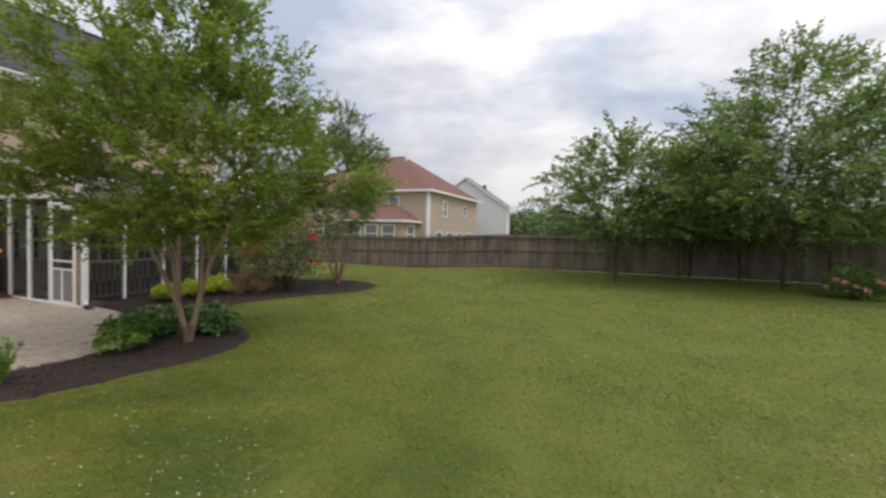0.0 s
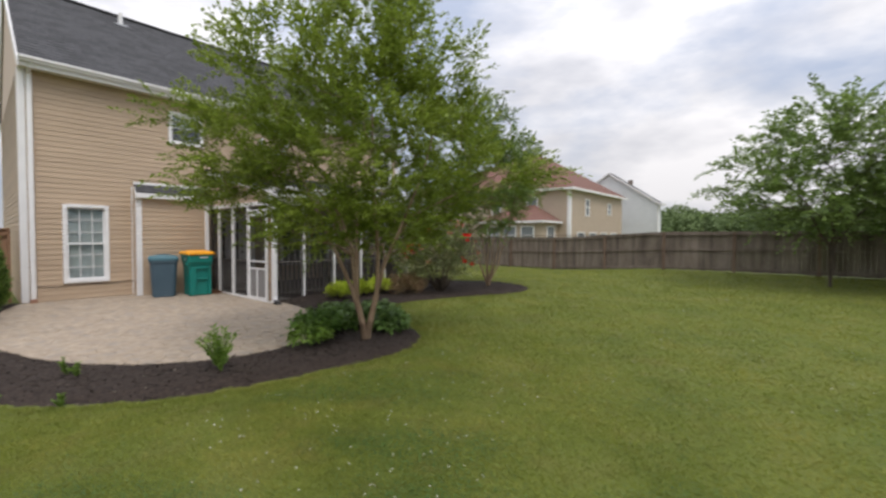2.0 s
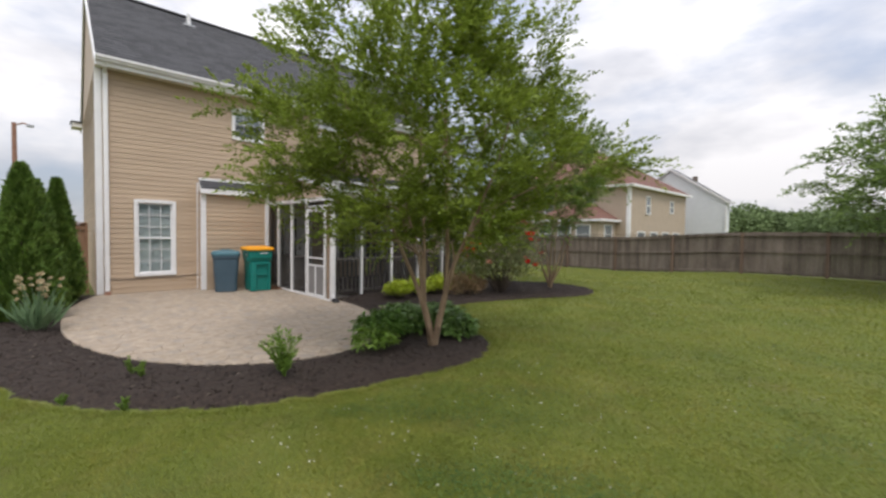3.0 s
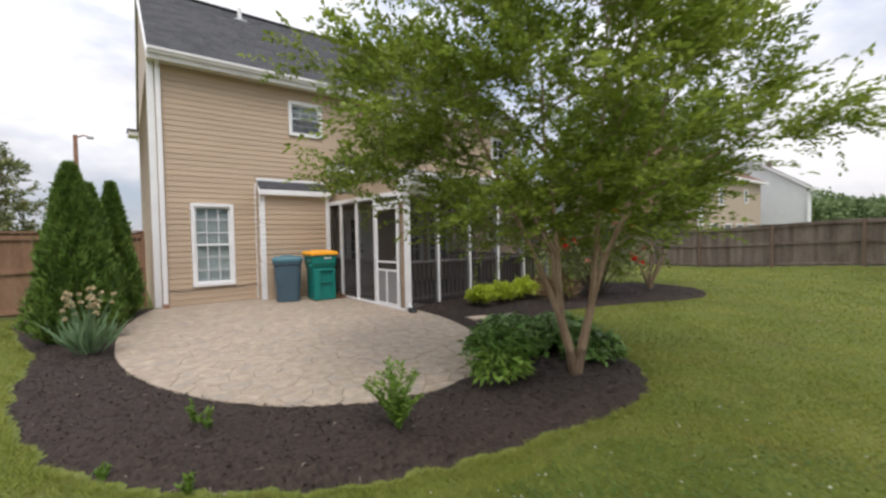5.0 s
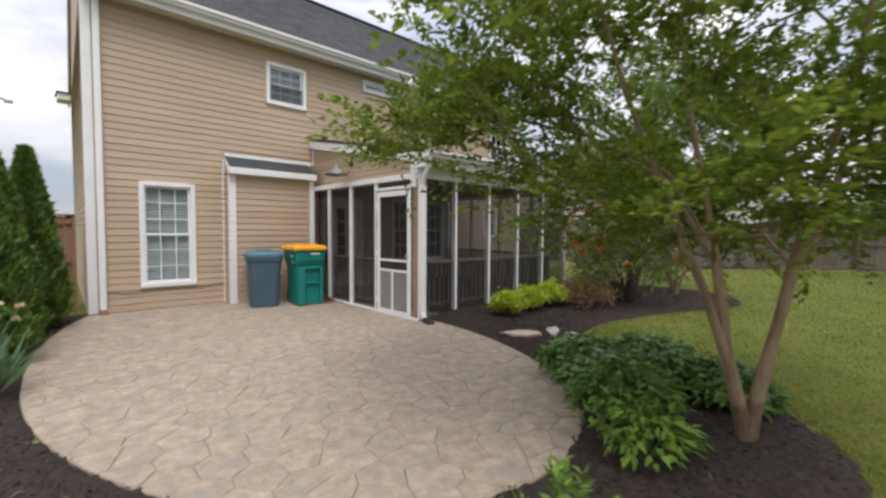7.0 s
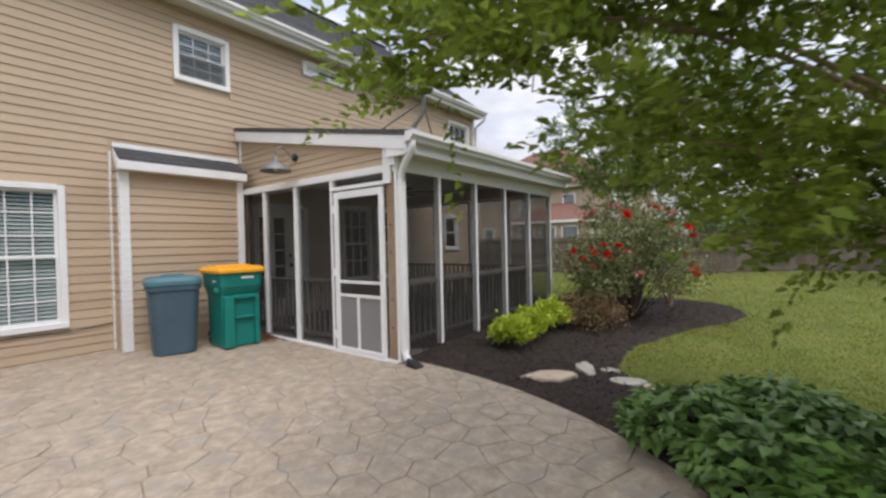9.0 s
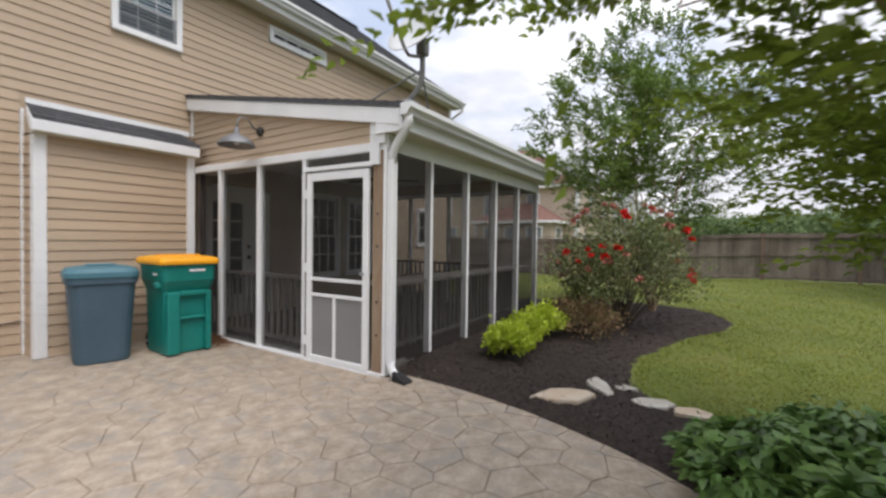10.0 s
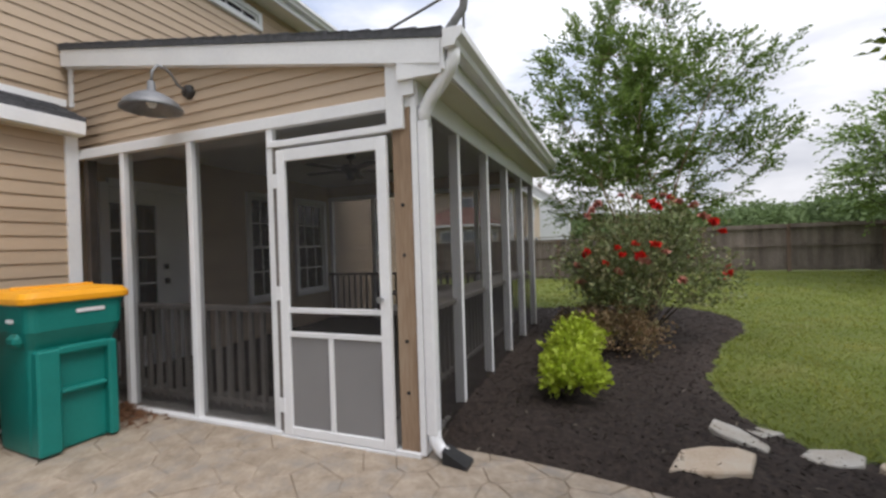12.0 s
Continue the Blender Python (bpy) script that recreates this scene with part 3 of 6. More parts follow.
for owner, u0, u1 in ((leaf, x0 + 0.34, x0 + 0.56), (side, x0 + 0.06, x0 + 0.18)):
    part("pane", boxes((u0, u1, WY + 0.018, WY + 0.024, z0 + 0.35, z1 - 0.20)), GLASS, owner)
    for k in range(1, 5):
        z = z0 + 0.35 + (z1 - z0 - 0.55) * k / 5
        part("muntin", boxes((u0, u1, WY + 0.0105, WY + 0.0165, z - 0.01, z + 0.01)), TRIM, owner)
bm = bmesh.new()
lathe(bm, [(0.0, -0.035), (0.028, -0.03), (0.03, 0.03), (0.0, 0.035)], 12)
bmesh.ops.transform(bm, matrix=pose(x0 + 0.64, WY - 0.04, 1.05), verts=bm.verts)
lathe(bm, [(0.0, -0.03), (0.026, -0.025), (0.026, 0.025), (0.0, 0.03)], 12, (x0 + 0.64, WY - 0.03, 1.22))
part("door_knob", bm, BLACK, leaf, "dark door knob and bolt", smooth=True)

# ---------------- house roof, eaves and gutters ----------------

def roof_slab(name, x0, x1, y0, z0, y1, z1, thick, mat, label, rows=0, skew=0.0):
    """A sloping slab with lapped shingle courses; skew: how far its near end shifts up the slope."""
    bm = bmesh.new()
    hull8(bm, [(x0, y0, z0 - thick), (x0, y0, z0), (x0 + skew, y1, z1 - thick), (x0 + skew, y1, z1), (x1, y0, z0 - thick), (x1, y0, z0), (x1, y1, z1 - thick), (x1, y1, z1)])
    n = rows
    for k in range(n):          # courses of shingles, each lapping the one below
        a, b = k / n, (k + 1.0) / n
        ya, yb = y0 + (y1 - y0) * a, y0 + (y1 - y0) * b
        za, zb = z0 + (z1 - z0) * a, z0 + (z1 - z0) * b
        x = x0 - (k % 3) * 0.1
        rng = random.Random(k)
        while x < x1:
            w = rng.choice((0.22, 0.30, 0.38, 0.30))
            p, q = max(x, x0 + skew * a), min(x + w - 0.006, x1)
            h = 0.006 + rng.random() * 0.006
            if q > p:
                hull8(bm, [(p, ya, za), (p, ya, za + h + 0.008), (p, yb, zb), (p, yb, zb + 0.003), (q, ya, za), (q, ya, za + h + 0.008), (q, yb, zb), (q, yb, zb + 0.003)])
            x += w
    ob = part(name, bm, mat)
    return tagged(ob, label, "roof", kind="structure")


roof_slab("roof_rear", HX0 - 0.02, HX1 + 0.15, 3.42, 5.27, RIDGE_Y, RIDGE_Z, 0.05, SHINGLE, "dark grey asphalt shingle roof", rows=30, skew=HXR - HX0)
roof_slab("roof_front", HXF - 0.05, HX1 + 0.15, 11.75, 5.15, RIDGE_Y, RIDGE_Z, 0.05, SHINGLE, "dark grey asphalt shingle roof", skew=HXR - HXF)
tagged(part("ridge_cap", boxes((HXR - 0.05, HX1 + 0.15, RIDGE_Y - 0.13, RIDGE_Y + 0.13, RIDGE_Z - 0.04, RIDGE_Z + 0.03), bevel=0.02), SHINGLE), "shingle ridge cap", "roof", kind="structure")
tagged(part("soffit", boxes((HX0 - 0.02, HX1 + 0.1, 3.44, WY, EAVE - 0.10, EAVE - 0.08)), SOFFIT), "cream vinyl soffit under the eaves", "soffit", kind="structure")
tagged(part("fascia", boxes((HX0 - 0.03, HX1 + 0.13, 3.42, 3.44, EAVE - 0.13, EAVE + 0.06), bevel=0.003), TRIM), "white eaves fascia board", "trim", kind="structure")


def gutter(name, x0, x1, y, z, label):
    """An open K-style gutter along x whose back is at y."""
    prof = [(0, 0.0), (0, -0.105), (-0.075, -0.105), (-0.085, -0.075), (-0.12, -0.045), (-0.12, 0.0), (-0.105, 0.0), (-0.105, -0.04), (-0.07, -0.075), (-0.066, -0.095), (-0.01, -0.095), (-0.01, 0.0)]
    bm = bmesh.new()
    ends = [[bm.verts.new((x, y + a, z + b)) for a, b in prof] for x in (x0, x1)]
    n = len(prof)
    for k in range(n):
        bm.faces.new((ends[0][k], ends[0][(k + 1) % n], ends[1][(k + 1) % n], ends[1][k]))
    outer = prof[:6]
    for x in (x0, x1):
        bm.faces.new([bm.verts.new((x, y + a, z + b)) for a, b in outer])
    return tagged(part(name, bm, TRIM), label, "gutter")


gutter("roof_gutter", HX0 - 0.03, HX1 + 0.13, 3.42, EAVE + 0.07, "white aluminium gutter along the house eaves")
rake = bmesh.new()
for xe, y0, z0, y1, z1 in ((HX0, 3.40, 5.23, RIDGE_Y, RIDGE_Z - 0.01), (HXF, 11.75, 5.12, RIDGE_Y, RIDGE_Z - 0.01)):
    hull8(rake, [(xe - 0.05, y0, z0 - 0.18), (xe - 0.05, y0, z0), (HXR - 0.07, y1, z1 - 0.18), (HXR - 0.07, y1, z1),
                 (xe - 0.01, y0, z0 - 0.18), (xe - 0.01, y0, z0), (HXR - 0.03, y1, z1 - 0.18), (HXR - 0.03, y1, z1)])
tagged(part("rake_board", rake, TRIM), "white rake boards on the gable end", "trim", kind="structure")
# the front eaves return on the gable end
ret = thing("eaves_return", "white boxed eaves return on the gable end", "eaves", (HXF, 11.5, 5.1))
part("box", boxes((-0.30, 0.0, -0.25, 0.35, -0.05, 0.12), bevel=0.01), TRIM, ret)
part("hood", boxes((-0.33, 0.0, -0.30, 0.38, 0.12, 0.16), bevel=0.01), SHINGLE, ret)


def downspout(name, pts, label, parent=None):
    bm = bmesh.new()
    for a, b in zip(pts, pts[1:]):
        tube(bm, [a, b], 0.045, 8)
    ob = part(name, bm, TRIM, parent)
    return tagged(ob, label, "downspout") if parent is None else tagged(ob, label)


# corner boards and downspout at the house corner
tagged(part("corner_board", boxes((HX0 - 0.025, HX0 + 0.10, WY - 0.025, WY + 0.0, 0.06, EAVE - 0.1), (HX0 - 0.022, HX0 - 0.002, WY, WY + 0.09, 0.06, EAVE - 0.1), bevel=0.003), TRIM), "white corner board of the house", "trim", kind="structure")
spout = thing("house_downspout", "white downspout at the house corner with a brown boot", "downspout", (HX0 + 0.155, WY - 0.07, 0.06))
part("pipe", boxes((-0.04, 0.05, -0.035, 0.035, 0.06, 4.97), bevel=0.012), TRIM, spout)
bm = bmesh.new()
tube(bm, [(0.0, 0.0, 4.93), (0.0, -0.12, 5.04), (0.0, -0.28, 5.08)], 0.042, 8)
part("elbow", bm, TRIM, spout, smooth=True)
part("boot", boxes((-0.055, 0.065, -0.06, 0.045, -0.05, 0.07), bevel=0.01), TRUNK_POLE, spout, "brown drain boot")
tagged(part("corner_board_far", boxes((HX1 - 0.09, HX1 + 0.02, WY - 0.025, WY, 2.6, EAVE - 0.1), bevel=0.003), TRIM), "white corner board of the house", "trim", kind="structure")
bm = bmesh.new()
tube(bm, [(HX1 + 0.06, 3.36, 5.13), (HX1 + 0.06, 3.40, 5.01), (HX1 + 0.02, 3.68, 4.83), (HX1 + 0.0, 3.68, 2.0)], 0.04, 8)
tagged(part("far_downspout", bm, TRIM), "white downspout at the far house corner", "downspout")
vent = thing("vent_pipe", "white plumbing vent pipe on the shingle roof", "vent", (-1.08, 6.9, 7.86))
bm = bmesh.new()
tube(bm, [(0, 0, -0.1), (0, 0, 0.38)], 0.06, 12)
part("pipe", bm, TRIM, vent)
part("flashing", boxes((-0.16, 0.16, -0.1, 0.1, -0.02, 0.04), bevel=0.01), GALV, vent)

# ---------------- bump-out closet ----------------
wall_bump = tagged(part("wall_bump_out", boxes((BX0, BX1, BY, WY - 0.02, -0.1, 2.46)), SIDING), "tan sided bump-out beside the porch", "wall", kind="structure")
tagged(part("bump_out_trim", boxes((BX0 - 0.025, BX0 + 0.085, BY - 0.03, BY, 0.05, 2.43), (BX0 - 0.027, BX0 - 0.002, BY, BY + 0.07, 0.05, 2.43), (BX1 - 0.10, BX1 + 0.0, BY - 0.03, BY, 0.05, 2.43),
                                   (BX0 - 0.027, BX0 - 0.002, WY - 0.06, WY - 0.004, 0.05, 2.74), bevel=0.003), TRIM), "white corner boards of the bump-out", "trim", kind="structure")
roof_slab("roof_bump_out", BX0 - 0.05, BX1 + 0.01, BY - 0.14, 2.585, WY - 0.02, 2.81, 0.03, SHINGLE, "small dark shingle roof over the bump-out", rows=4, skew=0.09)
tagged(part("bump_out_fascia", boxes((BX0 - 0.07, BX1 + 0.0, BY - 0.15, BY - 0.125, 2.44, 2.556), bevel=0.004), TRIM), "white fascia of the bump-out roof", "trim", kind="structure")
bm = bmesh.new()
hull8(bm, [(BX0 - 0.075, BY - 0.125, 2.44), (BX0 - 0.075, BY - 0.125, 2.556), (BX0 + 0.02, WY - 0.03, 2.66), (BX0 + 0.02, WY - 0.03, 2.79),
           (BX0 - 0.05, BY - 0.125, 2.44), (BX0 - 0.05, BY - 0.125, 2.556), (BX0 + 0.045, WY - 0.03, 2.66), (BX0 + 0.045, WY - 0.03, 2.79)])
tagged(part("bump_out_rake", bm, TRIM), "white rake board of the bump-out roof", "trim", kind="structure")
bm = bmesh.new()
hull8(bm, [(BX0, BY, 2.44), (BX0, BY, 2.50), (BX0, WY - 0.02, 2.44), (BX0, WY - 0.02, 2.70), (BX0 + 0.03, BY, 2.44), (BX0 + 0.03, BY, 2.50), (BX0 + 0.03, WY - 0.02, 2.44), (BX0 + 0.03, WY - 0.02, 2.70)])
tagged(part("bump_out_cheek", bm, SIDING), "tan siding under the small roof", "wall", kind="structure")
tagged(part("bump_out_soffit", boxes((BX0 - 0.05, BX1, BY - 0.125, BY, 2.43, 2.445)), SOFFIT), "cream soffit of the bump-out", "soffit", kind="structure")
tagged(part("bump_out_flashing", boxes((BX0 + 0.02, BX1 + 0.13, WY - 0.03, WY - 0.018, 2.80, 2.87)), TRIM), "white flashing above the small roof", "trim", kind="structure")

# ---------------- screened porch ----------------
tagged(part("porch_floor", boxes((0.03, PX1 - 0.02, 0.03, WY - 0.02, -0.1, 0.07)), DECK), "grey painted porch floor", "floor", kind="structure")
tagged(part("porch_ceiling", prism(bmesh.new(), [(0.08, 0.08), (PX1 - 0.08, 0.08), (PX1 - 0.08, WY - 0.02), (0.08 + ASKEW * WY, WY - 0.02)], 2.50, 2.53), CEILING), "pale painted porch ceiling", "ceiling", kind="structure")
GX = -0.07
GS = ASKEW * WY
roof_slab("porch_roof", GX - 0.02, PX1 + 0.25, EY - 0.02, 2.635, WY - 0.02, 3.385, 0.045, SHINGLE, "low dark shingle roof of the porch", rows=24, skew=GS)
bm = bmesh.new()
hull8(bm, [(GX - 0.01, EY, 2.44), (GX - 0.01, EY, 2.59), (GX - 0.01 + GS, WY - 0.03, 3.18), (GX - 0.01 + GS, WY - 0.03, 3.335),
           (GX + 0.025, EY, 2.44), (GX + 0.025, EY, 2.59), (GX + 0.025 + GS, WY - 0.03, 3.18), (GX + 0.025 + GS, WY - 0.03, 3.335)])
tagged(part("porch_rake", bm, TRIM), "wide white rake board of the porch roof", "trim", kind="structure")
bm = bmesh.new()
hull8(bm, [(PX1 + 0.2, EY, 2.44), (PX1 + 0.2, EY, 2.59), (PX1 + 0.2, WY - 0.03, 3.165), (PX1 + 0.2, WY - 0.03, 3.325),
           (PX1 + 0.23, EY, 2.44), (PX1 + 0.23, EY, 2.59), (PX1 + 0.23, WY - 0.03, 3.165), (PX1 + 0.23, WY - 0.03, 3.325)])
tagged(part("porch_rake_far", bm, TRIM), "wide white rake board of the porch roof", "trim", kind="structure")
tagged(part("porch_soffit", boxes((GX + 0.03, PX1 + 0.2, EY, 0.0, 2.395, 2.41), (GX + 0.03, -0.001, 0.0, 0.10, 2.395, 2.41)), SOFFIT), "cream soffit under the porch eaves", "soffit", kind="structure")
tagged(part("porch_fascia", boxes((GX - 0.008, PX1 + 0.23, EY - 0.025, EY - 0.001, 2.40, 2.61), bevel=0.003), TRIM), "white porch fascia board", "trim", kind="structure")
gutter("porch_gutter", GX - 0.03, PX1 + 0.26, EY - 0.027, 2.625, "white aluminium gutter along the porch roof")
bm = bmesh.new()
hull8(bm, [(GX + 0.026, EY, 2.445), (GX + 0.026, EY, 2.463), (GX + 0.026 + GS, WY - 0.03, porch_under(WY - 0.03) - 0.02), (GX + 0.026 + GS, WY - 0.03, porch_under(WY - 0.03)),
           (-0.001, EY, 2.445), (-0.001, EY, 2.463), (GS - 0.001, WY - 0.03, porch_under(WY - 0.03) - 0.02), (GS - 0.001, WY - 0.03, porch_under(WY - 0.03))])
tagged(part("rake_soffit", bm, TRIM), "white soffit strip under the porch rake", "soffit", kind="structure")
tagged(part("eaves_box", boxes((GX + 0.03, 0.0, -0.012, 0.068, 2.302, 2.393), (0.0, 0.09, -0.015, 0.0, 2.396, 2.56)), TRIM), "white eaves box at the porch corner", "trim", kind="structure")
bm = bmesh.new()
hull8(bm, [(GX + 0.002, EY, 2.388), (GX + 0.002, EY, 2.45), (GX + 0.002, 0.085, 2.388), (GX + 0.002, 0.085, 2.51),
           (GX + 0.024, EY, 2.388), (GX + 0.024, EY, 2.45), (GX + 0.024, 0.085, 2.388), (GX + 0.024, 0.085, 2.50)])
tagged(part("rake_return", bm, TRIM), "white return board closing the porch eaves", "trim", kind="structure")
# gable wall above the screens, and beams
bm = bmesh.new()
hull8(bm, [(0.0, 0.0, 2.30), (0.0, 0.0, porch_under(0) + 0.02), (GS, WY, 2.30), (GS, WY, porch_under(WY)), (0.09, 0.0, 2.30), (0.09, 0.0, porch_under(0) + 0.02), (0.09 + GS, WY, 2.30), (0.09 + GS, WY, porch_under(WY))])
wall_porch = tagged(part("wall_porch_gable", bm, SIDING), "tan sided gable of the porch", "wall", kind="structure")
bm = bmesh.new()
hull8(bm, [(PX1 - 0.09, 0.0, 2.30), (PX1 - 0.09, 0.0, porch_under(0) + 0.02), (PX1 - 0.09, WY, 2.30), (PX1 - 0.09, WY, porch_under(WY)), (PX1, 0.0, 2.30), (PX1, 0.0, porch_under(0) + 0.02), (PX1, WY, 2.30), (PX1, WY, porch_under(WY))])
tagged(part("wall_porch_far", bm, SIDING), "tan sided far gable of the porch", "wall", kind="structure")
tagged(part("porch_beam", boxes((-0.02, 0.27, 0.10, BY - 0.0, 2.235, 2.32), (0.0, PX1, -0.02, 0.09, 2.235, 2.395), (PX1 - 0.09, PX1 + 0.02, 0.09, WY - 0.03, 2.235, 2.32), bevel=0.004), TRIM), "white beams above the porch screens", "trim", kind="structure")
tagged(part("gable_corner_board", boxes((-0.03, 0.0, 0.07, 0.19, 2.10, 2.52), (GS - 0.028, GS - 0.004, WY - 0.10, WY - 0.04, 2.80, 3.17), bevel=0.003), TRIM), "white corner boards of the porch gable", "trim", kind="structure")


def porch_post(u, w, along, at, z0=0.04, z1=2.24, mat=None):
    """A white screen post; along: 'y' on the door side, 'x' on the long side."""
    d = 0.07
    if along == "y":
        bm = boxes((at - 0.012, at + d, u - w / 2, u + w / 2, z0, z1), bevel=0.004)
    else:
        bm = boxes((u - w / 2, u + w / 2, at - 0.012, at + d, z0, z1), bevel=0.004)
    return tagged(part("porch_post", bm, mat or TRIM), "slim white painted porch post", "post", group="porch posts")


for y in (1.16, 1.97, 2.77):
    porch_post(y, 0.055, "y", 0.0)
for x in (0.80, 1.66, 2.52, 3.38, PX1 - 0.03):
    porch_post(x, 0.05, "x", 0.0)
for y in (0.9, 1.85, 2.8, WY - 0.06):
    porch_post(y, 0.06, "y", PX1 - 0.06)
tagged(porch_post(BY - 0.05, 0.05, "y", 0.03, mat=BARK_DARK), "dark stained post where the screens meet the bump-out")
corner = thing("corner_post", "raw brown timber corner post with white cap boards", "post", (0, 0, 0))
part("timber", boxes((-0.005, 0.09, 0.03, 0.165, 0.03, 2.24), bevel=0.006), LUMBER, corner)
part("cap_board", boxes((-0.012, 0.085, -0.012, 0.028, 0.03, 2.30), bevel=0.003), TRIM, corner)
for z in (0.42, 0.75, 1.30, 1.62):
    bm = bmesh.new()
    tube(bm, [(-0.012, 0.10, z), (-0.004, 0.10, z)], 0.012, 8)
    part("bolt", bm, BLACK, corner)
tagged(part("porch_sill", boxes((-0.03, 0.08, 0.02, 0.20, -0.02, 0.05), (-0.03, 0.08, 1.11, BY, -0.02, 0.055), (-0.035, 0.08, 0.20, 1.11, -0.02, 0.035), bevel=0.005), TRIM), "white sill under the porch screens", "trim", kind="structure")
tagged(part("porch_skirt", boxes((0.02, PX1, -0.01, 0.03, -0.1, 0.045), (PX1 - 0.03, PX1, 0.03, WY, -0.1, 0.045)), BARK_DARK), "dark wooden skirt under the porch screens", "trim", kind="structure")


def screen_panel(x0, x1, y0, y1, z0, z1):
    return tagged(part("screen_panel", boxes((x0, x1, y0, y1, z0, z1)), SCREEN), "dark woven insect screen of the porch", "screen", group="porch screens")


for a, b in ((1.1875, 1.9425), (1.9975, 2.7425), (2.7975, BY - 0.075)):
    screen_panel(0.030, 0.032, a, b, 0.055, 2.235)
screen_panel(0.030, 0.032, 0.20, 1.17, 2.13, 2.235)
for a, b in ((0.086, 0.775), (0.825, 1.635), (1.685, 2.495), (2.545, 3.355), (3.405, PX1 - 0.055)):
    screen_panel(a, b, -0.006, -0.004, 0.045, 2.235)
for a, b in ((0.09, 0.87), (0.93, 1.82), (1.88, 2.77), (2.83, WY - 0.09)):
    screen_panel(PX1 - 0.022, PX1 - 0.020, a, b, 0.045, 2.235)

# screen door
D0, D1, DT = 0.20, 1.09, 2.07
sdoor = tagged(new("door_2"), "white wooden screen door, shut", "door", kind="structure")
part("jamb", boxes((-0.01, 0.07, D1 + 0.012, D1 + 0.045, 0.035, 2.13)), RAIL, sdoor, "grey weathered door jamb")
part("head_trim", boxes((-0.025, 0.06, 0.17, 1.17, 2.095, 2.14), bevel=0.003), TRIM, sdoor)
for a, b in ((D0, D0 + 0.075), (D1 - 0.075, D1)):
    part("stile", boxes((-0.03, 0.005, a, b, 0.04, DT), bevel=0.004), TRIM, sdoor)
part("rail", boxes((-0.03, 0.005, D0 + 0.075, D1 - 0.075, DT - 0.085, DT), bevel=0.004), TRIM, sdoor)
part("rail", boxes((-0.03, 0.005, D0 + 0.075, D1 - 0.075, 0.04, 0.10), bevel=0.004), TRIM, sdoor)
for z in (0.76, 0.93):
    part("rail", boxes((-0.026, 0.002, D0 + 0.075, D1 - 0.075, z - 0.018, z + 0.018), bevel=0.003), TRIM, sdoor)
part("mullion", boxes((-0.026, 0.002, 0.655, 0.69, 0.10, 0.742), bevel=0.003), TRIM, sdoor)
part("upper_screen", boxes((-0.010, -0.008, D0 + 0.075, D1 - 0.075, 0.948, DT - 0.085)), SCREEN, sdoor, "dark insect screen")
part("middle_screen", boxes((-0.010, -0.008, D0 + 0.075, D1 - 0.075, 0.778, 0.912)), SCREEN, sdoor, "dark insect screen")
part("lower_screen", boxes((-0.010, -0.008, D0 + 0.075, D1 - 0.075, 0.10, 0.742)), SCREEN_PALE, sdoor, "pale heavy pet screen")
bm = bmesh.new()
tube(bm, [(-0.03, 0.258, 1.02), (-0.07, 0.258, 1.02)], [0.012, 0.022], 10)
part("door_knob", bm, GALV, sdoor, "steel door knob")
for z in (0.25, 1.05, 1.85):
    part("hinge", boxes((-0.036, -0.028, D1 - 0.02, D1 + 0.03, z - 0.05, z + 0.05)), TRIM, sdoor)


def railing(name, pts_along, fixed, axis, label, shelf=0.05):
    """Top and bottom rail with turned-square balusters between the given ends."""
    r = thing(name, label, "railing", (0, 0, 0))
    a, b = pts_along
    def blk(u0, u1, w0, w1, z0, z1):
        return (w0, w1, u0, u1, z0, z1) if axis == "y" else (u0, u1, w0, w1, z0, z1)
    part("top_rail", boxes(blk(a, b, fixed - shelf, fixed + 0.05, 0.89, 0.93), bevel=0.005), RAIL, r)
    part("bottom_rail", boxes(blk(a, b, fixed - 0.02, fixed + 0.02, 0.15, 0.19), bevel=0.004), RAIL, r)
    n = max(2, int((b - a) / 0.115))
    for k in range(n):
        u = a + (b - a) * (k + 0.5) / n
        part("baluster", boxes(blk(u - 0.017, u + 0.017, fixed - 0.017, fixed + 0.017, 0.12, 0.89)), RAIL, r)
    return r


railing("porch_railing", (1.22, BY - 0.03), 0.12, "y", "grey weathered wooden railing behind the screens")
railing("porch_railing", (0.10, PX1 - 0.1), 0.34, "x", "grey weathered wooden railing with a wide counter top behind the screens", shelf=0.30)
railing("porch_railing", (0.40, WY - 0.05), PX1 - 0.13, "y", "grey weathered wooden railing behind the screens")

# porch downspout at the corner
ds = thing("porch_downspout", "white downspout at the porch corner with a black spout tip", "downspout", (0, 0, 0))
bm = bmesh.new()
tube(bm, [(-0.03, -0.28, 2.53), (-0.03, -0.28, 2.47), (-0.02, -0.245, 2.41), (0.02, -0.10, 2.27), (0.03, -0.055, 2.20), (0.03, -0.052, 2.10)], [0.04, 0.042, 0.044, 0.044, 0.044, 0.042], 10)
part("elbow", bm, TRIM, ds, smooth=True)
part("pipe", boxes((-0.012, 0.072, -0.088, -0.014, 0.16, 2.14), bevel=0.010), TRIM, ds)
bm = bmesh.new()
tube(bm, [(0.03, -0.052, 0.18), (0.028, -0.06, 0.12), (0.02, -0.10, 0.07), (0.015, -0.14, 0.055)], 0.042, 10)
part("foot", bm, TRIM, ds, smooth=True)
bm = bmesh.new()
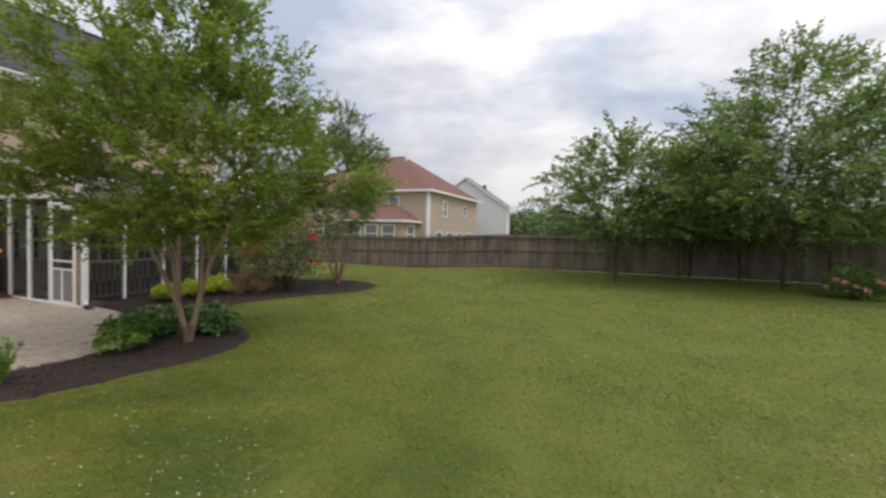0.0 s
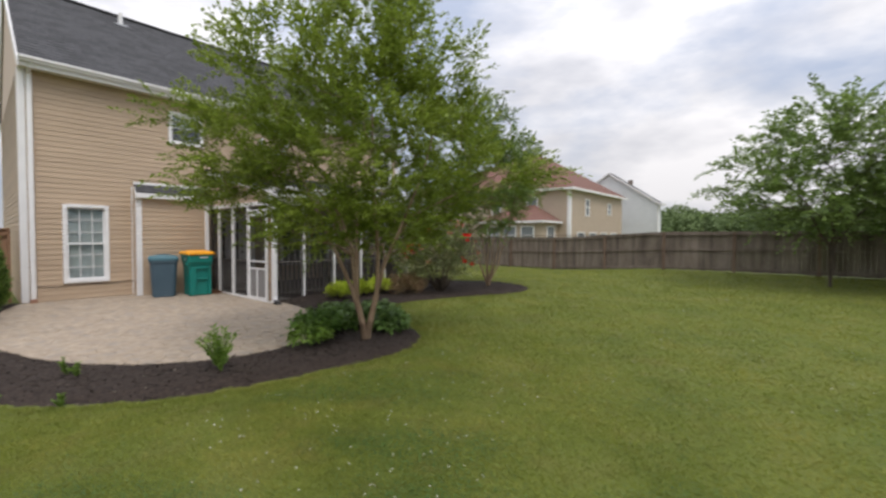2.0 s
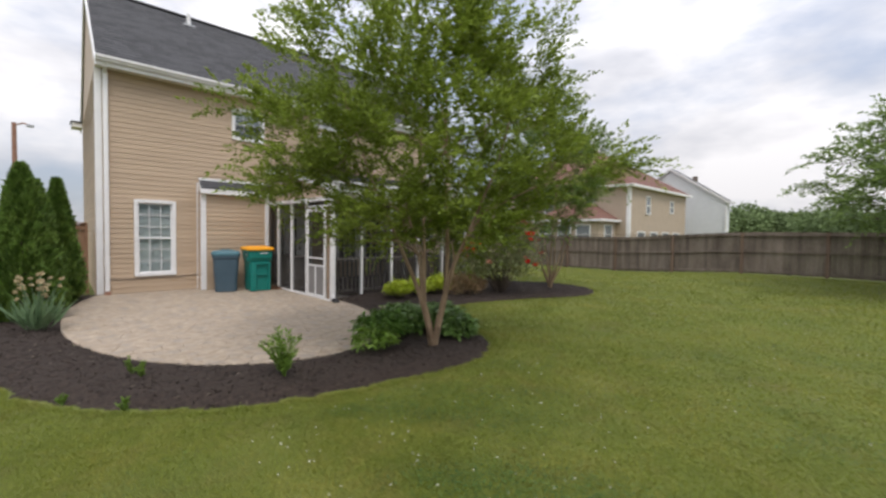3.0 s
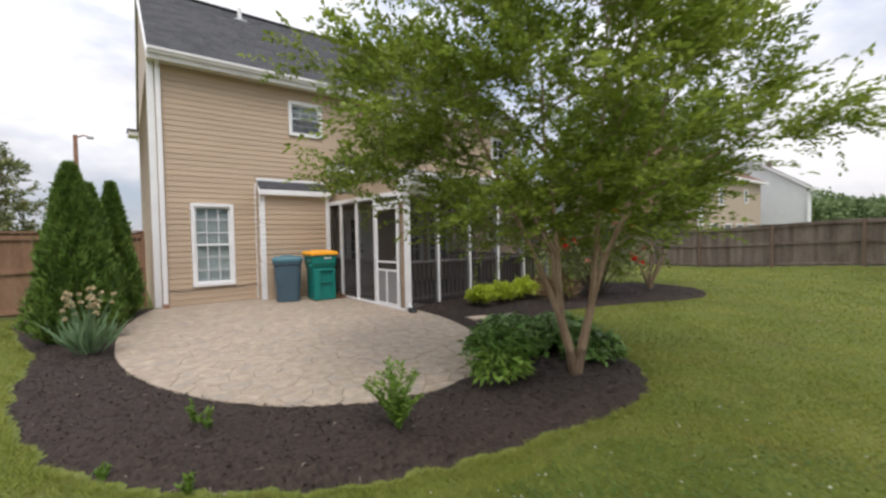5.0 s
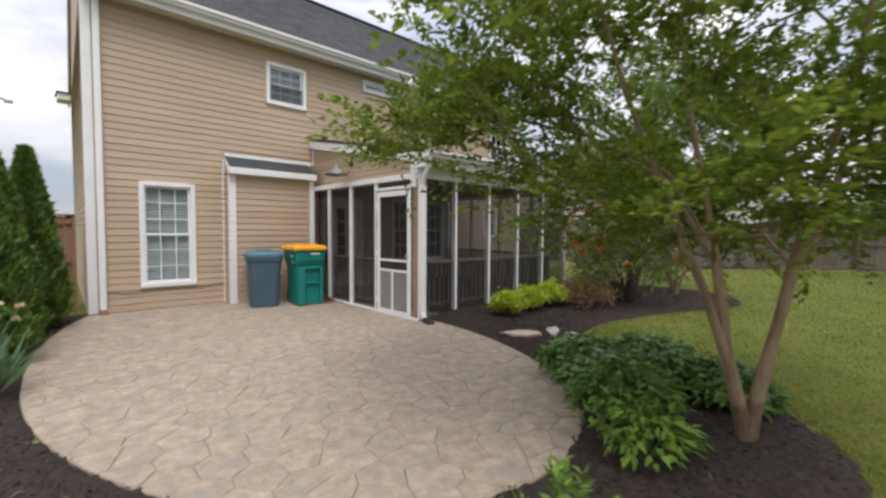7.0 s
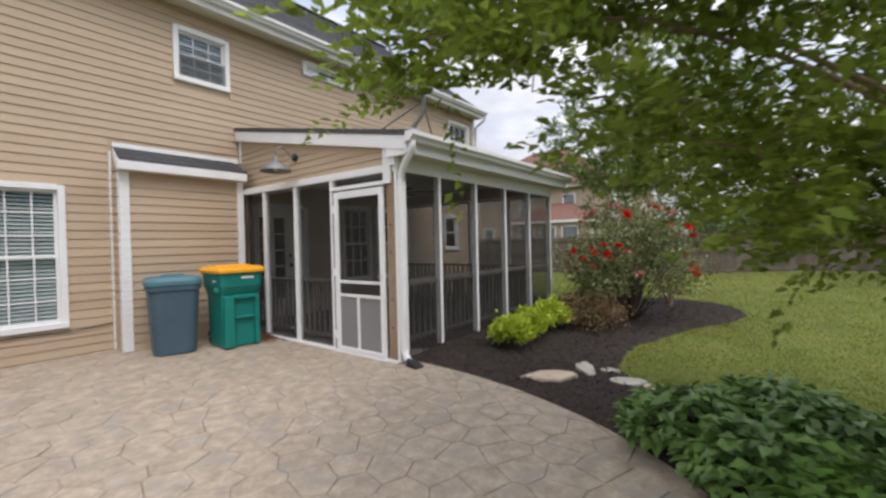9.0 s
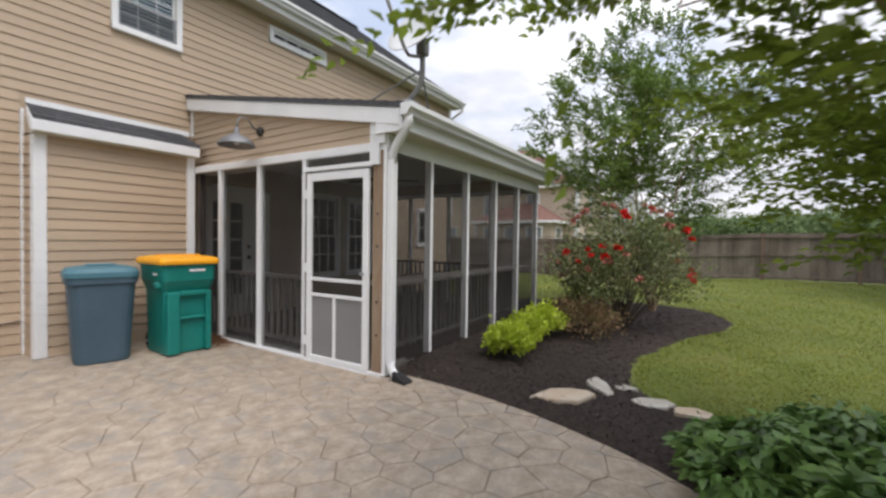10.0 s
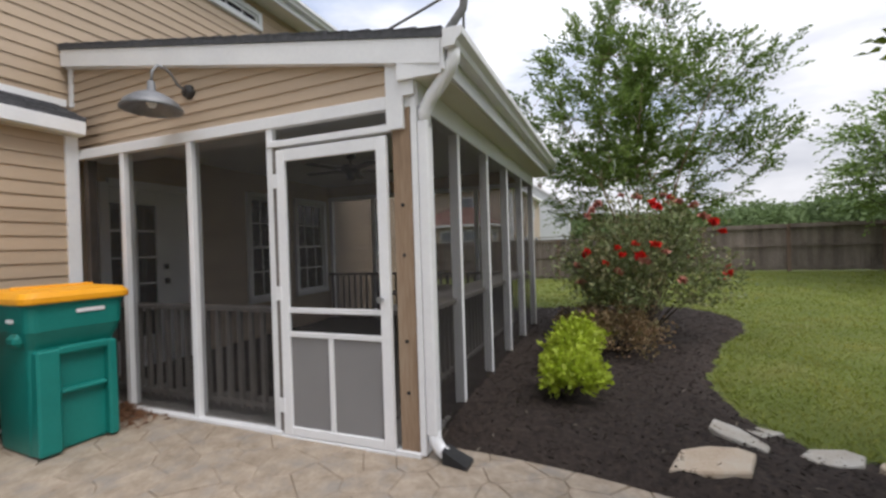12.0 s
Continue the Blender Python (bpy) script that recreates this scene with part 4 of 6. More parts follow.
hull8(bm, [(-0.045, -0.13, 0.008), (-0.045, -0.13, 0.10), (-0.075, -0.30, 0.004), (-0.075, -0.30, 0.03), (0.065, -0.13, 0.008), (0.065, -0.13, 0.10), (0.055, -0.30, 0.004), (0.055, -0.30, 0.03)])
part("spout_tip", bm, BLACK, ds, "black rubber spout tip")


# ---------------- fences ----------------
def fence(name, p0, p1, mat, label, flip=1, zf=None, high=1.68):
    """Board fence with posts and three rails on the garden side (flip)."""
    f = thing(name, label, "fence", (0, 0, 0))
    p0, p1 = Vector((*p0, 0)), Vector((*p1, 0))
    L = (p1 - p0).length
    d = (p1 - p0) / L
    nrm = Vector((-d.y, d.x, 0)) * flip
    z_at = zf or (lambda x, y: -0.03)
    def block(bm, u0, u1, o0, o1, lo, hi):
        c = []
        for u in (u0, u1):
            for o in (o0, o1):
                q = p0 + d * u + nrm * o
                g = float(z_at(q.x, q.y))
                c += [(q.x, q.y, g + lo), (q.x, q.y, g + hi)]
        hull8(bm, c)
    rng = random.Random(name + str(L))
    bm = bmesh.new()
    u = 0.0
    while u < L:
        w = 0.142
        block(bm, u + 0.002, min(u + w - 0.003, L), -0.010 - rng.random() * 0.004, 0.010, 0.03 + rng.random() * 0.03, high - rng.random() * 0.012)
        u += w
    tagged(part("board", bm, mat, f), "upright weathered fence boards", kind="stuff")
    n = max(1, round(L / 2.55))
    for k in range(n + 1):
        u = L * k / n
        bm = bmesh.new()
        block(bm, max(u - 0.05, 0), min(u + 0.05, L), 0.012, 0.11, -0.05, high - 0.02)
        part("post", bm, FENCE_POST if mat is FENCE else mat, f)
    for k in range(n):
        for z in (0.10, 0.88, high - 0.14):
            bm = bmesh.new()
            block(bm, L * k / n + 0.052, L * (k + 1) / n - 0.052, 0.012, 0.055, z, z + 0.085)
            part("rail", bm, mat, f)
    bm = bmesh.new()
    block(bm, 0, L, -0.03, 0.075, high, high + 0.03)
    part("cap", bm, mat, f)
    return f


fence("garden_fence", (16.1, -33.0), (16.1, 14.0), FENCE, "long weathered grey-brown board fence", flip=1, zf=ground_z)
fence("side_fence", (-3.75, 4.9), (-16.0, 4.9), FENCE_WARM, "warm brown board fence beside the house", flip=1)


# ---------------- bins by the bump-out ----------------
def rounded(w, d, r, n=4):
    """Outline of a rounded rectangle about the origin."""
    pts = []
    for cx, cy, a0 in ((w / 2 - r, d / 2 - r, 0), (-w / 2 + r, d / 2 - r, 90), (-w / 2 + r, -d / 2 + r, 180), (w / 2 - r, -d / 2 + r, 270)):
        pts += [(cx + r * math.cos(radians(a0 + 90 * k / n)), cy + r * math.sin(radians(a0 + 90 * k / n))) for k in range(n + 1)]
    return pts


def loft(bm, sections, cap=True):
    """Skin through outlines of equal count: (outline, z)."""
    rings = [[bm.verts.new((x, y, z)) for x, y in o] for o, z in sections]
    n = len(rings[0])
    for r0, r1 in zip(rings, rings[1:]):
        for k in range(n):
            bm.faces.new((r0[k], r0[(k + 1) % n], r1[(k + 1) % n], r1[k]))
    if cap:
        bm.faces.new(rings[0][::-1])
        bm.faces.new(rings[-1])
    return bm


def build_blue_bin(at, turn):
    b = thing("trash_can", "slate-blue plastic trash can with a domed teal lid", "trash can", at, turn=turn)
    bm = loft(bmesh.new(), [(rounded(0.46, 0.44, 0.12), 0.0), (rounded(0.48, 0.46, 0.12), 0.02), (rounded(0.57, 0.53, 0.12), 0.82), (rounded(0.61, 0.57, 0.12), 0.83), (rounded(0.61, 0.57, 0.12), 0.90)])
    part("body", bm, BIN_BLUE, b, smooth=False)
    lid = part("lid", loft(bmesh.new(), [(rounded(0.625, 0.585, 0.13), 0.885), (rounded(0.635, 0.595, 0.13), 0.90), (rounded(0.63, 0.59, 0.13), 0.945), (rounded(0.57, 0.53, 0.13), 0.985), (rounded(0.38, 0.34, 0.12), 1.005)]), BIN_LID, b, "domed teal lid")
    part("handle", boxes((-0.13, 0.13, -0.05, -0.01, 1.0, 1.025), (-0.13, 0.13, 0.01, 0.05, 1.0, 1.025), bevel=0.008), BIN_LID, lid)
    # flat black strip standing in for the shade between the handle bars
    part("recess_shade", boxes((-0.10, 0.10, -0.01, 0.01, 1.0, 1.012)), BLACK, lid)
    return b


def build_green_bin(at, turn):
    b = thing("recycling_cart", "green wheeled recycling cart with a yellow-orange lid", "wheelie bin", at, turn=turn)
    bm = loft(bmesh.new(), [(rounded(0.46, 0.47, 0.05), 0.015), (rounded(0.47, 0.48, 0.05), 0.03), (rounded(0.50, 0.52, 0.05), 0.72), (rounded(0.56, 0.64, 0.06), 0.84), (rounded(0.57, 0.66, 0.06), 1.0), (rounded(0.60, 0.68, 0.06), 1.005), (rounded(0.60, 0.68, 0.06), 1.03)])
    part("body", bm, BIN_GREEN, b)
    # framed recess on the front, with a cross bar
    for dims in ((-0.115, 0.185, -0.315, -0.24, 0.665, 0.72), (-0.235, -0.105, -0.315, -0.20, 0.02, 0.71), (0.175, 0.235, -0.315, -0.20, 0.02, 0.71), (-0.105, 0.175, -0.30, -0.24, 0.395, 0.43)):
        part("rib", boxes(dims, bevel=0.012), BIN_GREEN, b)
    for x in (-0.262, 0.262):
        part("hand_grip", boxes((x - 0.045, x + 0.045, -0.22, -0.08, 0.74, 0.83), bevel=0.03), BIN_GREEN, b)
    lid = part("lid", loft(bmesh.new(), [(rounded(0.63, 0.72, 0.07), 1.02), (rounded(0.645, 0.735, 0.07), 1.03), (rounded(0.645, 0.735, 0.07), 1.06), (rounded(0.60, 0.69, 0.08), 1.095), (rounded(0.44, 0.50, 0.08), 1.11)]), BIN_YELLOW, b, "yellow-orange hinged lid")
    part("lid_rib", boxes((-0.24, 0.24, -0.02, 0.02, 1.10, 1.125), bevel=0.008), BIN_YELLOW, lid)
    part("sticker", boxes((-0.02, 0.15, -0.336, -0.331, 0.94, 0.965)), TRIM, b, "white printed strip")
    part("sticker", boxes((-0.295, -0.291, -0.18, -0.08, 0.90, 0.925)), TRIM, b, "white printed strip")
    for x in (-0.20, 0.15):
        bm = bmesh.new()
        tube(bm, [(x, 0.27, 0.11), (x + 0.05, 0.27, 0.11)], 0.105, 16)
        part("wheel", bm, BLACK, b)
    bm = bmesh.new()
    tube(bm, [(-0.24, 0.27, 0.11), (0.24, 0.27, 0.11)], 0.012, 8)
    part("axle", bm, GALV, b)
    bm = bmesh.new()
    tube(bm, [(-0.2, 0.37, 0.99), (0.2, 0.37, 0.99)], 0.016, 8)
    part("handle_bar", bm, BIN_GREEN, b)
    return b


build_blue_bin((-1.27, 2.86, patio_z(2.9) + 0.004), -14)
build_green_bin((-0.60, 2.62, patio_z(2.6)), -4)

# ---------------- barn lamp over the screens ----------------
lamp = thing("barn_lamp", "galvanised gooseneck barn lamp on the porch gable", "wall lamp", (0.06, 2.03, 2.665))
bm = bmesh.new()
lathe(bm, [(0.0, -0.02), (0.055, -0.015), (0.06, 0.0), (0.05, 0.025), (0.0, 0.03)], 16)
bmesh.ops.transform(bm, matrix=pose(0, 0, 0, 0, -90, 0), verts=bm.verts)
part("wall_plate", bm, FAN, lamp, "dark round wall plate", smooth=True)
arc = [(-0.02, 0.0, 0.0), (-0.09, 0.0, 0.02), (-0.15, 0.0, 0.09), (-0.20, 0.0, 0.12), (-0.26, 0.0, 0.115), (-0.30, 0.0, 0.06), (-0.31, 0.0, -0.04)]
bm = bmesh.new()
tube(bm, arc, 0.010, 8)
part("arm", bm, LAMP_STEEL, lamp, smooth=True)
bm = bmesh.new()
lathe(bm, [(0.0, 0.05), (0.025, 0.05), (0.03, -0.02), (0.075, -0.04), (0.13, -0.07), (0.18, -0.11), (0.205, -0.15), (0.205, -0.165), (0.195, -0.16), (0.12, -0.10), (0.0, -0.07)], 24, (-0.31, 0.0, -0.07))
part("shade", bm, LAMP_STEEL, lamp, "wide dull steel shade", smooth=True)
bm = bmesh.new()
lathe(bm, [(0.0, -0.07), (0.03, -0.08), (0.034, -0.12), (0.02, -0.145), (0.0, -0.15)], 12, (-0.31, 0.0, -0.07))
part("bulb", bm, TRIM, lamp, "unlit white bulb", smooth=True)

# ---------------- satellite dish on the porch roof ----------------
dish = thing("satellite_dish", "grey satellite dish on a bent mast above the porch roof", "satellite dish", (0.05, -0.19, 2.655))
part("foot", boxes((-0.07, 0.07, -0.10, 0.10, -0.02, 0.02), bevel=0.005), GALV, dish)
bm = bmesh.new()
tube(bm, [(0, 0, 0.0), (0.05, -0.06, 0.11), (0.09, -0.105, 0.20), (0.10, -0.115, 0.30), (0.10, -0.115, 0.55)], 0.026, 10)
part("mast", bm, DISH_POST, dish, smooth=True)
for dx, dy in ((0.40, 0.0), (-0.04, 0.42)):
    bm = bmesh.new()
    tube(bm, [(dx, dy, (dy + 0.03) * 0.186), (0.095, -0.11, 0.34)], 0.009, 6)
    part("brace", bm, DISH_POST, dish)
bm = bmesh.new()
lathe(bm, [(0.0, 0.0), (0.14, 0.012), (0.24, 0.04), (0.31, 0.07), (0.315, 0.065), (0.24, 0.028), (0.14, 0.0), (0.0, -0.012)], 28)
bmesh.ops.transform(bm, matrix=Matrix.Translation((0.03, -0.125, 0.66)) @ Vector((-0.84, 0.06, 0.52)).to_track_quat("Z", "Y").to_matrix().to_4x4(), verts=bm.verts)
part("reflector", bm, DISH, dish, "pale grey dish reflector", smooth=True)
bm = bmesh.new()
tube(bm, [(0.10, -0.115, 0.46), (-0.12, -0.11, 0.40), (-0.17, -0.105, 0.44), (-0.42, -0.06, 0.86)], 0.017, 8)
part("feed_arm", bm, DISH_POST, dish, smooth=True)
bm = bmesh.new()
tube(bm, [(-0.46, -0.055, 0.83), (-0.38, -0.065, 0.91)], [0.035, 0.05], 10)
part("feed_horn", bm, DISH, dish)
part("bracket", boxes((0.05, 0.15, -0.165, -0.065, 0.47, 0.64), bevel=0.015), DISH_POST, dish)

# ---------------- ceiling fan in the porch ----------------
fan = thing("ceiling_fan", "dark ceiling fan at rest under the porch ceiling", "ceiling fan", (2.05, 1.81, 2.50))
bm = bmesh.new()
lathe(bm, [(0.0, 0.0), (0.06, 0.0), (0.06, -0.04), (0.018, -0.05), (0.018, -0.12), (0.10, -0.13), (0.12, -0.18), (0.10, -0.23), (0.06, -0.25), (0.05, -0.30), (0.0, -0.32)], 20)
part("motor", bm, FAN, fan, smooth=True)
for k in range(5):
    bm = boxes((0.14, 0.62, -0.06, 0.06, -0.195, -0.185), bevel=0.003)
    bmesh.ops.transform(bm, matrix=pose(0, 0, 0, 0, 0, 72 * k + 20) , verts=bm.verts)
    part("blade", bm, FAN, fan)

# a low table and a chair in the dim porch
table = thing("porch_table", "dark low table inside the porch", "table", (2.9, 1.2, 0.07))
part("tabletop", boxes((-0.55, 0.55, -0.4, 0.4, 0.68, 0.72), bevel=0.008), FENCE, table)
for x in (-0.48, 0.48):
    for y in (-0.33, 0.33):
        part("leg", boxes((x - 0.03, x + 0.03, y - 0.03, y + 0.03, 0, 0.68)), FENCE, table)

# ---------------- stepping stones ----------------
def flagstone(at, size, turn, seed, group="stepping stones"):
    rng = random.Random(seed)
    n = 7
    out = []
    for k in range(n):
        a = 6.2832 * (k + rng.uniform(-0.38, 0.38)) / n
        out.append((size[0] * math.cos(a) * rng.uniform(0.75, 1.25), size[1] * math.sin(a) * rng.uniform(0.8, 1.15)))
    bm = bmesh.new()
    inner = [(x * 0.95, y * 0.95) for x, y in out]
    loft(bm, [(out, -0.03), (out, 0.006), (inner, 0.016)])
    ob = part("flagstone", bm, STONE_TAN if seed == 30 or seed == 34 else STONE)
    ob.matrix_basis = pose(*at, rng.uniform(-3, 3), rng.uniform(-3, 3), turn)
    return tagged(ob, "thin rough tan sandstone slab lying in the mulch", "stone", group)


for k, (x, y, sx, sy, turn) in enumerate(((0.40, -1.66, 0.26, 0.17, -42), (0.86, -1.84, 0.26, 0.11, 33), (0.97, -2.03, 0.13, 0.08, -60), (0.67, -2.31, 0.17, 0.12, -70), (0.58, -2.60, 0.15, 0.11, -62))):
    flagstone((x, y, bed_z(x, y)), (sx, sy), turn, 30 + k)

# cable along the foot of the wall
bm = bmesh.new()
tube(bm, [(HX0 + 0.1, WY - 0.03, 0.40), (-3.2, WY - 0.03, 0.36), (-2.6, WY - 0.032, 0.385), (-2.1, WY - 0.03, 0.37), (BX0 - 0.03, WY - 0.03, 0.42)], 0.007, 6)
tagged(part("cable", bm, BLACK), "thin dark cable stapled along the siding", "cable")

# pine straw swept into the porch corner
rng = np.random.default_rng(8)
n = 900
base = np.stack([rng.normal(-0.16, 0.10, n), rng.normal(2.75, 0.17, n), rng.uniform(0.05, 0.10, n)], -1)
base[:, 0] = np.minimum(base[:, 0], -0.04)
base[:, 2] = 0.045 + 0.05 * np.exp(-((base[:, 0] + 0.1) ** 2 + (base[:, 1] - 2.8) ** 2) / 0.03) * rng.uniform(0.3, 1, n)
straw = from_arrays("pine_straw", leaf_quads(rng, base, np.concatenate([rng.normal(0, 1, (n, 2)), rng.normal(0, 0.12, (n, 1))], 1), 0.10, 0.012), 4, NEEDLES)
tagged(straw, "reddish-brown pine straw swept against the porch sill", "debris", kind="stuff")


# ---------------- trees ----------------
def grow(rng, base, limbs, tips, step=0.28, lift=0.10, reach=0.35):
    """A branch skeleton: limbs from the base, then twigs to every tip from the nearest branch below it."""
    pos, par = [np.array(base, float)], [-1]
    for limb in limbs:
        p = 0
        for q in limb:
            pos.append(np.array(q, float))
            par.append(p)
            p = len(pos) - 1
    order = np.argsort(np.linalg.norm(tips - np.array(base), axis=1))
    cap = len(pos) + len(tips) * 14
    P = np.zeros((cap, 3))
    P[:len(pos)] = pos
    m = len(pos)
    par += [0] * (cap - m)
    depth_ok = 2
    ends = []
    for k in order:
        t = tips[k]
        d = t - P[depth_ok:m]
        dist = np.linalg.norm(d, axis=1) + 0.9 * np.maximum(0, P[depth_ok:m, 2] - t[2] + 0.1)
        i = int(np.argmin(dist)) + depth_ok
        a = P[i].copy()
        L = np.linalg.norm(t - a)
        n = min(12, max(1, int(round(L / step))))
        p = i
        way = a - P[par[i]]
        way = way / max(np.linalg.norm(way), 1e-6) + np.array((0, 0, lift * 2)) + rng.normal(0, 0.12, 3)
        ctrl = a + 0.45 * L * (0.40 * way / max(np.linalg.norm(way), 1e-6) + 0.60 * (t - a) / max(L, 1e-6))
        for j in range(1, n + 1):
            s = j / n
            P[m] = (1 - s) ** 2 * a + 2 * s * (1 - s) * ctrl + s * s * t
            par[m] = p
            p = m
            m += 1
        ends.append(p)
    return P[:m], par[:m], ends


def branch_radii(par, count, tip_r, power=2.4):
    r = np.zeros(count)
    kids = np.zeros(count)
    for i in range(count - 1, 0, -1):
        if r[i] == 0:
            r[i] = tip_r ** power
        r[par[i]] += r[i]
    return r ** (1 / power)


def limb_mesh(P, par, r, rmax):
    verts, faces = [], []
    for i in range(1, len(P)):
        j = par[i]
        a, b = Vector(P[j]), Vector(P[i])
        d = b - a
        if d.length < 1e-5:
            continue
        ra, rb = min(r[j], r[i] * 1.35, rmax), min(r[i], rmax)
        n = 9 if rb > 0.03 else 5 if rb > 0.010 else 3
        d.normalize()
        u = d.orthogonal().normalized()
        w = d.cross(u)
        k0 = len(verts)
        for c, q in ((a - d * ra * 0.3, ra), (b + d * rb * 0.2, rb)):
            verts += [c + q * (math.cos(6.2832 * k / n) * u + math.sin(6.2832 * k / n) * w) for k in range(n)]
        faces += [(k0 + k, k0 + (k + 1) % n, k0 + n + (k + 1) % n, k0 + n + k) for k in range(n)]
    me = bpy.data.meshes.new("trunk")
    me.from_pydata(verts, [], faces)
    me.polygons.foreach_set("use_smooth", [True] * len(me.polygons))
    return me


def tree(name, label, base, limbs, tips, leaf_mat, bark, leaf=(0.055, 0.03), per=22, tip_r=0.003, rmax=0.09, seed=1, shoot=0.4, shoots=2, group="", limb_r=0.0, step=0.28, lift=0.05, flat=0.6, droop=0.18, rise=0.15, thin=0):
    rng = np.random.default_rng(seed)
    b = np.array(base, float)
    limbs = [[np.array(q) - b for q in limb] for limb in limbs]
    P, par, ends = grow(rng, (0, 0, 0), limbs, tips - b, step, lift)
    r = branch_radii(par, len(P), tip_r)
    i = 1
    for j, limb in enumerate(limbs):
        for k in range(len(limb)):
            r[i] = max(r[i], limb_r * (0.6 if j >= len(limbs) - thin else 1.0) * (1 - 0.88 * (k / len(limb)) ** 0.75))
            i += 1
    r[0] = max(r[0], limb_r * 1.5)
    t = thing(name, label, "tree", base, group)
    me = limb_mesh(P, par, [float(q) for q in r], rmax)
    me.materials.append(bark)
    trunk = new("trunk", me)
    trunk.parent = t
    # two-ranked leaves on shoots that leave the outer twigs
    ends = np.array(ends)
    tip, prev = P[ends], P[np.array(par)[ends]]
    mid = P.mean(axis=0)
    count = len(ends) * shoots
    e = np.repeat(np.arange(len(ends)), shoots)
    d = unit(tip - prev)[e]
    out = unit((tip - mid)[e] * np.array((1, 1, 0.45)))
    v = unit(0.45 * d + 0.65 * out + rng.normal(0, 0.38, (count, 3)) * np.array((1, 1, 0.7)) + np.array((0, 0, rise)))
    long = shoot * rng.uniform(0.6, 1.25, (count, 1))
    start = prev[e] + (tip - prev)[e] * rng.uniform(0.0, 1.0, (count, 1))
    side = unit(np.cross(v, np.array((0, 0, 1.0)) + rng.normal(0, 0.25, (count, 3))))
    u = np.linspace(0.08, 1.0, per)[None, :, None]
    stem = start[:, None] + v[:, None] * long[:, None] * u - np.array((0, 0, 1.0)) * (droop * long[:, None] * u ** 2)
    flip = np.where(np.arange(per) % 2 == 0, 1.0, -1.0)[None, :, None]
    way = v[:, None] * (0.35 + 0.5 * u) + side[:, None] * flip * (0.95 - 0.45 * u) + rng.normal(0, 0.16, (count, per, 3))
    stem = stem + rng.normal(0, leaf[0] * 0.22, stem.shape)
    from_arrays("crown", leaf_quads(rng, stem.reshape(-1, 3), way.reshape(-1, 3), leaf[0], leaf[1], flat=flat), 4, leaf_mat, t)
    return t


def crown_tips(rng, n, centre, profile, stretch=None, hollow=0.35, gaps=1.25, sparse=-0.06):
    """Points inside a crown: profile gives the radius by height; stretch turns an angle into a factor."""
    zs = np.array([z for z, _ in profile])
    rs = np.array([r for _, r in profile])
    out = []
    while len(out) < n:
        z = rng.uniform(zs[0], zs[-1])
        R = np.interp(z, zs, rs)
        if rng.random() > (R / rs.max()) ** 1.6:
            continue
        a = rng.uniform(0, 6.2832)
        f = stretch(a) if stretch else 1.0
        q = R * f * math.sqrt(rng.uniform(hollow ** 2, 1)) * (0.82 + 0.48 * noise.noise((math.cos(a) * 1.9 + z * 0.8, math.sin(a) * 1.9, z * 1.3)) + 0.08)
        p = (centre[0] + q * math.cos(a), centre[1] + q * math.sin(a), z)
        if noise.noise((p[0] * gaps, p[1] * gaps, p[2] * gaps * 1.7)) > sparse:      # foliage in tiers with gaps between
            out.append(p)
    return np.array(out)


def fan_limbs(rng, base, n, radius, top, start=0.0, lean=0.0):
    """Stems that rise from one foot and lean outwards."""
    limbs = []
    for k in range(n):
        a = start + 6.2832 * (k + rng.uniform(-0.2, 0.2)) / n
        h = top * rng.uniform(0.85, 1.1)
        R = radius * rng.uniform(0.7, 1.15)
        line = []
        for s in (0.03, 0.09, 0.17, 0.26, 0.36, 0.47, 0.58, 0.70, 0.84, 1.0):
            q = R * (0.10 * min(1, s * 6) + 0.90 * s ** 1.6)
            line.append((base[0] + q * math.cos(a + 0.4 * s) + rng.normal(0, 0.008), base[1] + q * math.sin(a + 0.4 * s) + rng.normal(0, 0.008), base[2] + h * s))
        limbs.append(line)
    return limbs


rng = np.random.default_rng(21)
T1 = (-1.02, -4.45, 0.06)
tips = crown_tips(rng, 1200, (-1.0, -4.40), [(1.35, 0.8), (1.65, 1.35), (2.0, 1.75), (2.4, 1.95), (3.2, 2.1), (3.9, 1.9), (4.4, 1.55), (4.9, 1.0), (5.25, 0.4)], lambda a: 0.97 + 0.20 * max(0.0, math.cos(a - 1.85)) - 0.20 * max(0.0, math.cos(a + 2.1)), hollow=0.2, gaps=1.3, sparse=-0.10)
tips = tips[(tips[:, 2] < 3.7) | (rng.random(len(tips)) < 0.6)]     # thinner towards the top
tips = tips[~((tips[:, 0] > -1.15) & (tips[:, 1] > -3.75) & (tips[:, 2] > 2.15) & (tips[:, 2] < 3.4)) | (rng.random(len(tips)) < 0.35)]     # an open window in the crown over the patio side
